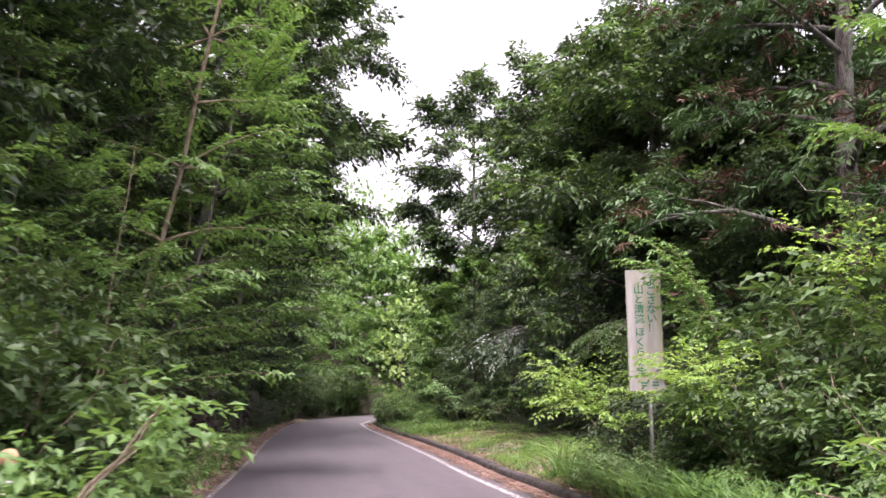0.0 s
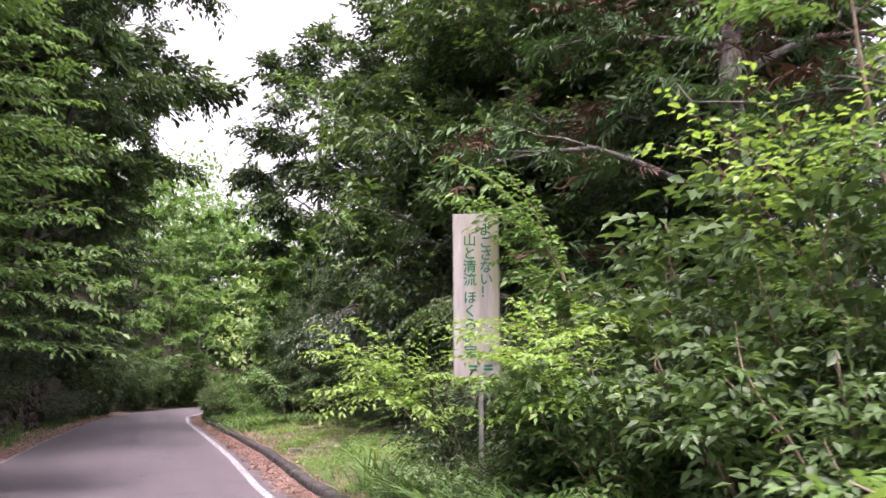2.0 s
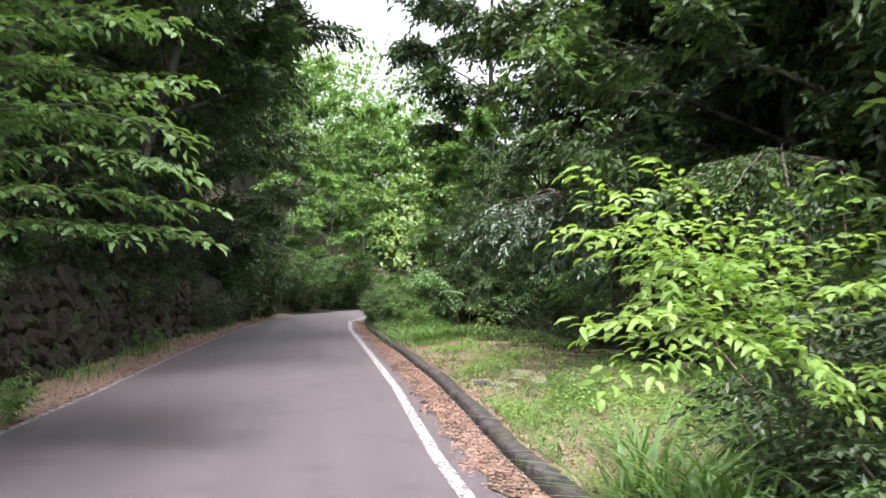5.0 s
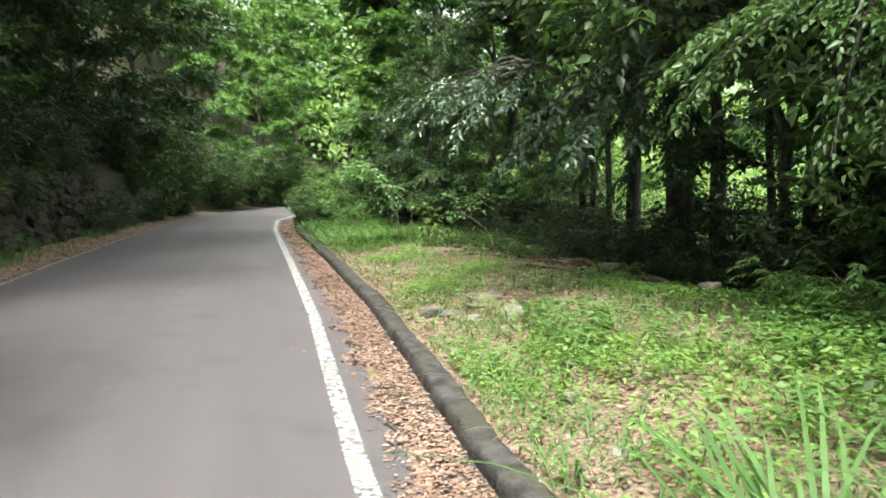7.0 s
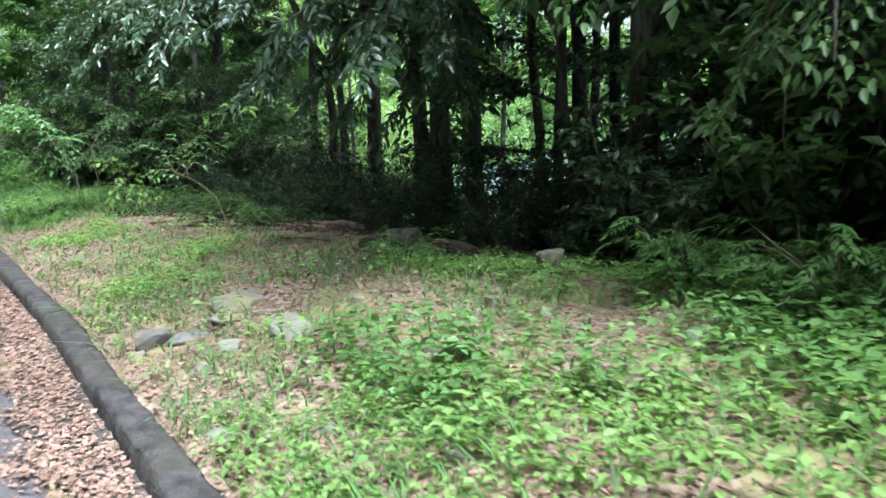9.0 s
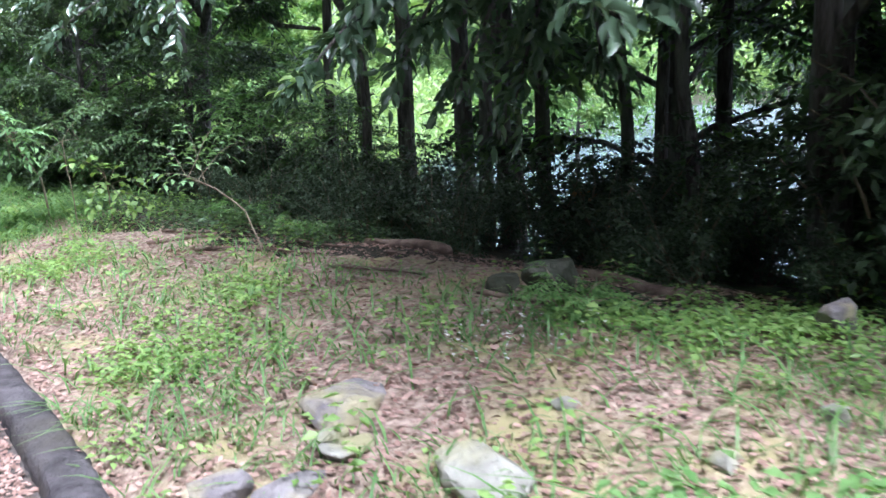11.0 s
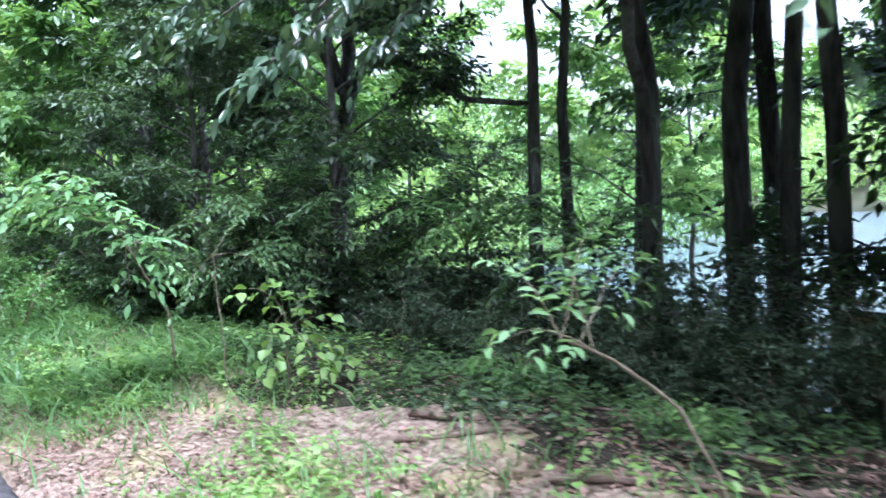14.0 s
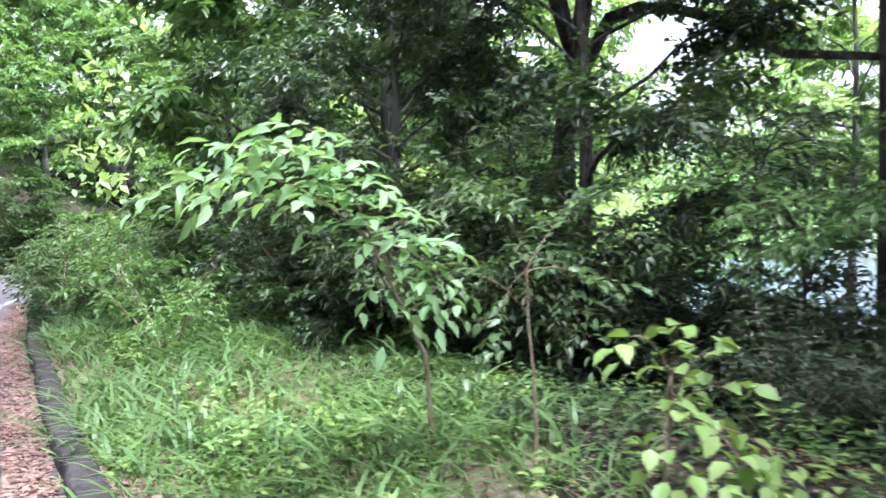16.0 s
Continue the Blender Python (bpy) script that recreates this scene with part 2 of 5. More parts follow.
def sprays(rng, start, way, count, reach, length, width, flat=0.5, fine=False, droop=0.25, pinnate=False):
    """Leafy twigs: count leaves left and right along each twig."""
    n = len(start)
    way = unit(way)
    up = unit(np.array([0, 0, 1.0]) + rng.normal(0, 1 - flat, (n, 3)) * 0.8)
    side = unit(np.cross(way, up))
    R = (reach * rng.uniform(0.6, 1.3, n))[:, None]
    base, dirs, ups = [], [], []
    for i in range(count):
        s = (i + 0.6) / count
        sgn = 1 if i % 2 else -1
        p = start + way * R * s + np.array([0, 0, -1.0]) * R * droop * s * s
        if not pinnate:
            p = p + rng.normal(0, 0.035, (n, 3)) * R
        fan = 0.9 - 0.5 * s
        d = way * (1 - fan * 0.6) + side * sgn * fan + np.array([0, 0, -droop]) + rng.normal(0, 0.12 if pinnate else 0.28, (n, 3))
        base.append(p)
        dirs.append(d)
        ups.append(up + rng.normal(0, 0.25, (n, 3)))
    return leaves(rng, np.vstack(base), np.vstack(dirs), np.vstack(ups), length, width, fine)


def fronds(rng, paths, leaf, twig, gap, bare=0.2, droop=0.2, fine=False):
    """Flat layered sprays: twigs left and right along each limb, leaves left and right along each twig."""
    base, dirs, ups = [], [], []
    z = np.array([0, 0, 1.0])
    for p in paths:
        p = np.asarray(p, float)
        cum = np.concatenate([[0], np.cumsum(np.linalg.norm(np.diff(p, axis=0), axis=1))])
        L = cum[-1]
        k = max(int(L * (1 - bare) / (gap * 1.1)), 3)
        sgn = 1
        roll = rng.normal(0, 0.3)
        for w in np.linspace(bare, 1.0, k):
            at = np.array([np.interp(w * L, cum, p[:, c]) for c in range(3)])
            ahead = np.array([np.interp(min(w + 0.12, 1.0) * L, cum, p[:, c]) for c in range(3)])
            behind = np.array([np.interp((w - 0.12) * L, cum, p[:, c]) for c in range(3)])
            d = unit(ahead - behind)
            side = unit(np.cross(d, z)) + z * roll
            sgn = -sgn
            last = w > 0.99
            t = twig * (1.05 - 0.6 * w) * rng.uniform(0.6, 1.2)
            td = unit(d * (1.0 if last else 0.75) + side * (0.0 if last else sgn * rng.uniform(0.5, 0.95)) + z * rng.normal(0.02, 0.17))
            ts = unit(np.cross(td, z))
            m = max(int(t / (gap * 0.7)), 3)
            q = (np.arange(m) + 0.7) / m
            sg = np.where(np.arange(m) % 2 == 0, 1.0, -1.0)
            fan = np.where(q > 0.99 - 0.5 / m, 0.15, 0.85)
            base.append(at + td * (q * t)[:, None] - z * (droop * t * q * q)[:, None] + rng.normal(0, gap * 0.12, (m, 3)))
            dirs.append(td * 0.75 + ts * (sg * fan)[:, None] - z * (0.12 + droop * q[:, None] * 1.2) + rng.normal(0, 0.2, (m, 3)))
            ups.append(z + rng.normal(0, 0.38, (m, 3)))
    return leaves(rng, np.vstack(base), np.vstack(dirs), np.vstack(ups), leaf[0], leaf[1], fine)


def bend(rng, a, b, n=6, wobble=0.08, sag=0.0):
    """A wandering path from a to b."""
    a, b = np.asarray(a, float), np.asarray(b, float)
    s = np.linspace(0, 1, n)[:, None]
    L = np.linalg.norm(b - a)
    w = np.cumsum(rng.normal(0, wobble * L / n, (n, 3)), 0) * np.sin(np.pi * np.clip(s, 0, 1)) ** 0.5
    return a + (b - a) * s + w + np.array([0, 0, 1.0]) * sag * L * np.sin(np.pi * s)


def grow_tree(name, label, seed, h, r, base, spread, limbs, twigs, leaf, mats, bark=BARK, per=9, reach=0.55, lean=(0, 0), flat=0.55, droop=0.25, fine=False, top=0.35, rise=0.35, fan=None, category="tree"):
    """A tree: tapered trunk, limbs with side branches, a crown of leafy twigs with gaps."""
    rng = np.random.default_rng(seed)
    ob = new(name)
    tagged(ob, label, category)
    tpath = bend(rng, (0, 0, -0.3), (lean[0], lean[1], h), 9, 0.06)
    child("trunk", mesh_of("trunk", *tube(tpath, np.linspace(r * 1.15, r * 0.18, 9), 8), bark, True), ob)
    ts = np.linspace(0, 1, 9)
    starts, ways, small, paths = [], [], [], []
    for i in range(limbs):
        s = base / h + (0.97 - base / h) * ((i + rng.uniform(0, 0.9)) / limbs)
        at = np.array([np.interp(s, ts, tpath[:, k]) for k in range(3)])
        a = i * 2.4 + rng.uniform(-0.5, 0.5)
        u = (s - base / h) / max(0.97 - base / h, 1e-3)
        prof = (np.sin(np.pi * (0.18 + 0.72 * u)) ** 0.8) * (1 - top * u)
        L = spread * prof * rng.uniform(0.75, 1.2)
        end = at + np.array([np.cos(a) * L, np.sin(a) * L, L * (rise + 0.5 * u) * rng.uniform(0.5, 1.3)])
        lp = bend(rng, at, end, 7, 0.16, 0.06)
        lr = r * 0.42 * (1 - 0.6 * s)
        paths.append(lp)
        child("limb", mesh_of("limb", *tube(lp, np.linspace(lr, lr * 0.15, 7), 5), bark, True), ob)
        for j in range(4):
            q = lp[2 + j]
            a2 = a + rng.choice([-1, 1]) * rng.uniform(0.4, 1.2)
            L2 = L * rng.uniform(0.25, 0.5)
            e2 = q + np.array([np.cos(a2) * L2, np.sin(a2) * L2, L2 * rng.uniform(-0.1, 0.6)])
            sp = bend(rng, q, e2, 5, 0.2)
            paths.append(sp)
            small.append(tube(sp, np.linspace(lr * 0.3, lr * 0.06, 5), 4))
            k = max(int(twigs / (limbs * 5) * (0.4 + prof)), 1)
            w = rng.uniform(0.15, 1, k)[:, None]
            starts.append(q + (e2 - q) * w + rng.normal(0, 0.16, (k, 3)) * reach)
            ways.append((e2 - q) / L2 + rng.normal(0, 0.75, (k, 3)) * [1, 1, 0.5])
        k = max(int(twigs / (limbs * 5) * (0.4 + prof)), 1)
        w = rng.uniform(0.35, 1.02, k)
        starts.append(np.stack([np.interp(w, np.linspace(0, 1, 7), lp[:, c]) for c in range(3)], 1) + rng.normal(0, 0.16, (k, 3)) * reach)
        ways.append(unit(end - at) + rng.normal(0, 0.75, (k, 3)) * [1, 1, 0.5])
    child("twig", mesh_of("twig", *joined(small), bark), ob, kind="stuff")
    if fan:
        child("crown", mesh_of("crown", *fronds(rng, paths, leaf, *fan, 0.15, droop), mats[0][0]), ob, kind="stuff")
        return ob
    S, W = np.vstack(starts), np.vstack(ways)
    pick = rng.random(len(S))
    for (mat, share, lab), lo in zip(mats, np.cumsum([0] + [m[1] for m in mats])):
        sel = (pick >= lo) & (pick < lo + share)
        if sel.sum():
            child("crown", mesh_of("crown", *sprays(rng, S[sel], W[sel], per, reach, leaf[0], leaf[1], flat, fine, droop), mat), ob, lab, "stuff")
    return ob


def grow_shrub(name, label, seed, h, spread, stems, twigs, leaf, mat, per=8, reach=0.35, flat=0.6, fine=False, droop=0.3, bark=BARK_PALE, pinnate=False, category="shrub"):
    """A shrub: thin stems from the ground, leafy twigs along their upper part."""
    rng = np.random.default_rng(seed)
    ob = new(name)
    tagged(ob, label, category)
    st, S, W = [], [], []
    for i in range(stems):
        a = i * 2.4 + rng.uniform(-0.4, 0.4)
        L = spread * rng.uniform(0.35, 1.0)
        end = np.array([np.cos(a) * L, np.sin(a) * L, h * rng.uniform(0.45, 1.0)])
        p = bend(rng, (np.cos(a) * 0.06, np.sin(a) * 0.06, -0.1), end, 7, 0.15, 0.12)
        st.append(tube(p, np.linspace(0.018, 0.004, 7), 5))
        k = max(twigs // stems, 1)
        w = rng.uniform(0.12, 1.02, k)
        S.append(np.stack([np.interp(w, np.linspace(0, 1, 7), p[:, c]) for c in range(3)], 1) + rng.normal(0, 0.05, (k, 3)))
        aa = rng.uniform(0, 2 * np.pi, k)
        W.append(np.stack([np.cos(aa) + np.cos(a) * 0.6, np.sin(aa) + np.sin(a) * 0.6, rng.uniform(-0.2, 0.6, k)], 1))
    for p in st:
        child("stem", mesh_of("stem", *p, bark, True), ob)
    child("foliage", mesh_of("foliage", *sprays(rng, np.vstack(S), np.vstack(W), per, reach, leaf[0], leaf[1], flat, fine, droop, pinnate), mat), ob, kind="stuff")
    return ob


# ---- plan: road edges as x over y ----
def right_line(y):
    return np.interp(y, [-30, 0, 14.6, 19.2, 24.7, 33.0, 38, 44, 55, 90], [9.4, 3.4, 0.44, -0.33, -1.38, -3.01, -3.75, -3.6, -0.8, 14])


def left_line(y):
    return np.interp(y, [-30, 0, 14.3, 18.0, 24.2, 33.0, 38, 44, 55, 90], [3.4, -1.6, -3.62, -4.14, -5.17, -6.4, -6.9, -6.8, -4.4, 10])


def kerb_x(y):
    return right_line(y) + np.interp(y, [-30, 12, 14, 16, 20, 25, 28, 55], [0.66, 0.64, 0.655, 0.68, 0.72, 0.69, 0.62, 0.6])


def edge_x(y):
    """Where the right-hand verge ends and the bank falls to the lake."""
    return np.interp(y, [-30, 0, 8, 14, 16, 18.2, 20, 21.3, 22.4, 24, 26, 31.8, 40, 55, 90], [14, 7.0, 5.4, 4.7, 4.3, 3.6, 3.15, 2.72, 2.3, 1.95, 1.4, 0.1, -1.0, 3.5, 18])


LAKE_Z = -2.4


def ground_z(x, y):
    x, y = np.asarray(x, float), np.asarray(y, float)
    R, K, E, Lf = right_line(y), kerb_x(y), edge_x(y), left_line(y)
    lump = 0.035 * np.sin(x * 3.1 + y * 1.7) * np.sin(y * 2.3 - x * 1.2) + 0.02 * np.sin(x * 7.3 + 1.0) * np.sin(y * 6.1)
    verge = 0.10 + 0.26 * np.clip((x - K) / 1.8, 0, 1) + lump
    fall = verge - np.clip(x - E, 0, None) * 0.2 - np.clip(x - E - 3.2, 0, None) * 0.45
    far = np.clip((x - 150 - 0.1 * np.abs(y)) * 0.25, -5.5, 40)
    right = np.maximum(np.maximum(fall, LAKE_Z - 1.2), LAKE_Z - 1.2 + np.where(x > 100, far + 1.4, -9))
    d = Lf - x
    left = np.clip(d - 0.2, 0, 0.6) * 0.08 + np.clip((d - 1.15) * 2.6, 0, 1.5) + np.clip(d - 1.75, 0, 60) * 0.55 + lump * np.clip(d, 0, 1)
    z = np.where(x > K + 0.08, right, np.where(x < Lf, left, -0.02))
    far_end = np.clip(y - 58, 0, 60) * 0.12
    return np.where(x < K, np.maximum(z, far_end), np.maximum(z, np.where(x < 14 + (y - 58) * 0.8, far_end, z)))


def grid_mesh(name, xs, ys, zf, material):
    X, Y = np.meshgrid(xs, ys)
    v = np.stack([X, Y, zf(X, Y)], -1).reshape(-1, 3)
    nx, ny = len(xs), len(ys)
    i = (np.arange(ny - 1)[:, None] * nx + np.arange(nx - 1)[None]).ravel()
    return mesh_of(name, v, np.stack([i, i + 1, i + nx + 1, i + nx], 1), material, True)


def strip_mesh(name, ys, profile, material):
    """Sweeps a profile (list of functions y -> (x, z)) along y."""
    v = np.stack([np.stack([px(ys), ys, pz(ys)], 1) for px, pz in profile], 1).reshape(-1, 3)
    k = len(profile)
    i = (np.arange(len(ys) - 1)[:, None] * k + np.arange(k - 1)[None]).ravel()
    return mesh_of(name, v, np.stack([i, i + 1, i + k + 1, i + k], 1), material, True)


# ---- structure ----
xs = np.concatenate([np.linspace(-400, -40, 19), np.linspace(-36, -14, 12), np.arange(-12, 9, 0.17), np.linspace(9.5, 30, 22), np.linspace(34, 90, 15), np.linspace(100, 400, 13)])
ys = np.concatenate([np.linspace(-400, -40, 13), np.linspace(-35, -1, 20), np.arange(0, 40, 0.2), np.linspace(41, 80, 30), np.linspace(90, 500, 16)])
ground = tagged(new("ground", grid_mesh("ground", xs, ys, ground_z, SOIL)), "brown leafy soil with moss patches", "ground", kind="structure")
# woodland floor away from the roadside strip, the trees' shade in its colour
ground.data.materials.append(UNDERGROWTH_SHADED)
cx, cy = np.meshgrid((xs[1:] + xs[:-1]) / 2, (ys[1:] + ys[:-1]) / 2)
# reaches onto the verge from y 21 to 28, painting shade there
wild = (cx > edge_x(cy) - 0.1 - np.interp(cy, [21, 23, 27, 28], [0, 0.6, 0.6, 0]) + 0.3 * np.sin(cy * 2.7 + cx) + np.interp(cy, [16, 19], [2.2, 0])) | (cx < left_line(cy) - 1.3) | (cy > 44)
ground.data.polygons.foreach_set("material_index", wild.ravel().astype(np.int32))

ry = np.concatenate([np.linspace(-30, -1, 30), np.arange(0, 45, 0.4), np.linspace(46, 85, 30)])
flat_z = lambda z: (lambda y: np.full(len(y), z))
tagged(new("road", strip_mesh("road", ry, [(lambda y, s=s: (left_line(y) - 0.12) * (1 - s) + (right_line(y) + 0.28) * s, lambda y, s=s: 0.012 + 0.03 * (1 - (2 * s - 1) ** 2) + 0 * y) for s in np.linspace(0, 1, 9)], ASPHALT)),
       "worn grey asphalt single-lane road", "road", kind="structure")


def road_z(x, y):
    a, b = left_line(y) - 0.12, right_line(y) + 0.28
    s = np.clip((x - a) / (b - a), 0, 1)
    return 0.012 + 0.03 * (1 - (2 * s - 1) ** 2)


for line, w in ((right_line, 0.12), (left_line, 0.09)):
    tagged(new("road_edge_line", strip_mesh("road_edge_line", ry, [(lambda y, o=o: line(y) + o, lambda y, o=o: road_z(line(y) + o, y) + 0.005) for o in (-w / 2, 0, w / 2)], PAINT)),
           "worn white painted line along the road edge", "road marking", "road edge lines", "structure")
ky = np.arange(-20, 58, 0.07)
krng = np.random.default_rng(23)
rough_kerb = krng.normal(0, 0.009, (12, len(ky)))
kn = lambda y, a: 0.006 * np.sin(y * 1.9 + a * 0.3) + 0.004 * np.sin(y * 7.9 + a * 1.1) + 0.45 * rough_kerb[int(a) % 12]
tagged(new("kerb", strip_mesh("kerb", ky, [(lambda y, o=o, a=a: kerb_x(y) + o + kn(y, a), lambda y, z=z, a=a: z + kn(y, a + 2) * (z > 0)) for a, (o, z) in enumerate([(-0.08, -0.05), (-0.074, 0.06), (-0.066, 0.112), (-0.048, 0.13), (0.01, 0.136), (0.075, 0.132), (0.1, 0.118), (0.115, 0.0)])], KERB)),
       "low dark mossy kerb between leaf litter and verge", "kerb", kind="structure")
tagged(new("gutter", strip_mesh("gutter", np.arange(-20, 58, 0.3), [(lambda y: right_line(y) + 0.3 + 0.06 * np.sin(y * 3.1) + 0.04 * np.sin(y * 7.7), lambda y: 0.026 + 0 * y), (lambda y: kerb_x(y) - 0.08, lambda y: 0.03 + 0 * y)], DIRT)), "strip of dirt between asphalt and kerb", "gutter", kind="structure")
tagged(new("lake_water", grid_mesh("lake_water", np.linspace(4, 230, 24), np.linspace(-250, 300, 24), lambda x, y: 0 * x + LAKE_Z, WATER)), "still lake reflecting the white sky", "lake", kind="structure")

# ---- trees ----
def put(x, y, turn=0.0, size=1.0, z=None, tall=1.0):
    """The pose of a plant on the ground."""
    z = float(ground_z(x, y)) if z is None else z
    return pose(x, y, z, 0, 0, turn) @ Matrix.Diagonal((size, size, size * tall, 1))


def plant(ob, spots, group=""):
    """Moves ob to the first spot and copies it to the others: x, y, turn, size."""
    if group:
        tagged(ob, group=group)
    for x, y, turn, size in spots[1:]:
        copy_thing(ob, put(x, y, turn, size))
    ob.matrix_basis = put(*spots[0])


def grow_to(name, label, seed, stem, ends, leaf, mat, r=0.02, twigs=14, per=9, reach=0.3, flat=0.8, fine=True, droop=0.2, bark=BARK_PALE, pinnate=True, bare=0.45, sag=0.12, category="sapling", extra=(), fork=5, fan=None, tiers=False):
    """A plant with one stem (a path) from whose end limbs reach out to the given ends; leafy twigs on their outer part."""
    rng = np.random.default_rng(seed)
    ob = new(name)
    stem = np.asarray(stem, float)
    origin = stem[0].copy()
    ob.location = origin
    tagged(ob, label, category)
    n = 10
    s = np.linspace(0, 1, len(stem))
    fine_s = np.linspace(0, 1, n)
    path = np.stack([np.interp(fine_s, s, stem[:, c]) for c in range(3)], 1) - origin
    path[1:-1] += rng.normal(0, r * 0.5, (n - 2, 3))
    path[0, 2] -= 0.1
    child("stem", mesh_of("stem", *tube(path, np.linspace(r, r * 0.55, n), 7), bark, True), ob)
    S, W, paths = [], [], []
    for e in ends:
        e = np.asarray(e, float) - origin
        a = path[np.argmin(np.abs(path[:, 2] - e[2] + 0.15))] if tiers else path[rng.integers(n - fork, n)]
        lp = bend(rng, a, e, 8, 0.07, sag)
        paths.append(lp)
        child("limb", mesh_of("limb", *tube(lp, np.linspace(r * 0.5, r * 0.12, 8), 5), bark, True), ob)
        w = rng.uniform(bare, 1.0, twigs)
        w[:2] = 1.0
        S.append(np.stack([np.interp(w, np.linspace(0, 1, 8), lp[:, c]) for c in range(3)], 1))
        d = unit(e - a)
        side = unit(np.cross(d, [0, 0, 1.0]))
        sg = rng.choice([-1, 1], twigs)[:, None] * rng.uniform(0.2, 1.1, (twigs, 1))
        sg[:2] *= 0.1
        W.append(d + side * sg + rng.normal(0, 0.15, (twigs, 3)) + [0, 0, 0.05])
    for q in extra:
        q = np.asarray(q, float) - origin
        s8 = np.linspace(0, 1, len(q))
        qq = np.stack([np.interp(np.linspace(0, 1, 10), s8, q[:, c]) for c in range(3)], 1)
        child("limb", mesh_of("limb", *tube(qq, np.linspace(r * 0.5, r * 0.2, 10), 6), bark, True), ob)
    crown = fronds(rng, paths, leaf, *fan, bare, droop, fine) if fan else sprays(rng, np.vstack(S), np.vstack(W), per, reach, leaf[0], leaf[1], flat, fine, droop, pinnate)
    child("foliage", mesh_of("foliage", *crown, mat), ob, kind="stuff")
    return ob


# evergreen broadleaf trees on the lake side, above bare trunks
ever = grow_tree("evergreen_tree", "tall evergreen broadleaf tree with dark glossy leaves", 11, 12.5, 0.125, 4.6, 4.1, 17, 2200, (0.22, 0.1), [(LEAF_DARK, 0.62, ""), (LEAF_MID, 0.38, "")], droop=0.4)
plant(ever, [(4.85, 25.7, 0, 0.95), (5.42, 25.25, 140, 1.0), (1.2, 35.4, 200, 1.15), (6.6, 25.8, 60, 1.0), (7.6, 21.0, 30, 1.0), (7.6, 16.0, 250, 1.05)], "evergreen trees on the lake side")
ever2 = grow_tree("evergreen_tree", "slender evergreen tree with a bare dark trunk", 12, 11.0, 0.095, 5.0, 3.6, 13, 1200, (0.2, 0.09), [(LEAF_DARK, 0.5, ""), (LEAF_MID, 0.5, "")], lean=(0.5, 0.3), droop=0.35)
plant(ever2, [(5.28, 24.45, 0, 0.95), (5.45, 24.15, 160, 1.0), (5.75, 23.55, 80, 1.0), (4.05, 26.4, 30, 0.8), (4.7, 27.0, 200, 0.75), (6.35, 22.85, 100, 0.8), (7.2, 23.5, 250, 0.85), (6.0, 22.1, 10, 0.75), (7.0, 22.5, 210, 1.0), (6.2, 19.2, 120, 1.0), (7.9, 18.4, 300, 1.05)], "slender trees on the lake side")
ever3 = grow_tree("evergreen_tree", "low-branched dense evergreen tree with dark leaves", 13, 8.5, 0.13, 0.5, 3.0, 24, 2100, (0.17, 0.075), [(LEAF_DARK, 0.6, ""), (LEAF_MID, 0.4, "")], droop=0.4, rise=0.2)
plant(ever3, [(2.3, 27.9, 0, 0.55), (1.5, 30.6, 90, 0.6), (1.2, 28.7, 210, 0.42), (7.6, 15.0, 260, 0.85), (6.9, 13.6, 40, 0.9), (6.9, 17.6, 150, 0.75), (8.0, 19.0, 20, 0.65), (6.7, 15.8, 200, 0.75)], "low evergreen trees on the lake side")
# the steep bank on the other side of the road
hill = grow_tree("hillside_tree", "tall leafy tree leaning over the road", 21, 13.5, 0.17, 2.5, 5.0, 20, 2100, (0.26, 0.12), [(LEAF_DARK, 0.45, ""), (LEAF_MID, 0.55, "")], droop=0.35)
plant(hill, [(-8.4, 12.0, 0, 1.0), (-8.8, 18.5, 100, 1.05), (-7.4, 25.8, 200, 1.25), (-9.5, 34.0, 300, 1.1), (-7.2, 4.0, 50, 1.0), (-6.0, -5.0, 150, 1.0), (-11.8, 41.0, 20, 1.0), (-10.0, 8.0, 280, 1.1)], "tall trees on the steep bank")
hill2 = grow_tree("hillside_tree", "dense dark tree on the steep bank", 22, 9.0, 0.12, 0.5, 3.4, 24, 1650, (0.22, 0.1), [(LEAF_DARK, 0.7, ""), (LEAF_MID, 0.3, "")], droop=0.4, rise=0.2)
plant(hill2, [(-6.6, 10.0, 0, 0.9), (-7.1, 14.2, 120, 0.85), (-7.8, 20.0, 40, 0.85), (-8.6, 24.0, 200, 0.85), (-9.1, 28.5, 290, 0.95), (-9.0, 35.0, 70, 0.9), (-5.8, 6.4, 330, 0.8), (-9.0, 40.0, 150, 1.0)], "dense trees on the steep bank")
leaning = grow_tree("leaning_tree", "tall dark tree leaning out over the road", 23, 12.5, 0.16, 3.2, 3.6, 20, 2400, (0.19, 0.085), [(LEAF_DARK, 0.55, ""), (LEAF_MID, 0.45, "")], lean=(3.0, 0.2), droop=0.4)
plant(leaning, [(-6.9, 24.4, 5, 1.0), (-6.8, 19.6, -20, 0.95), (-9.3, 31.0, 15, 1.0)], "leaning trees on the steep bank")
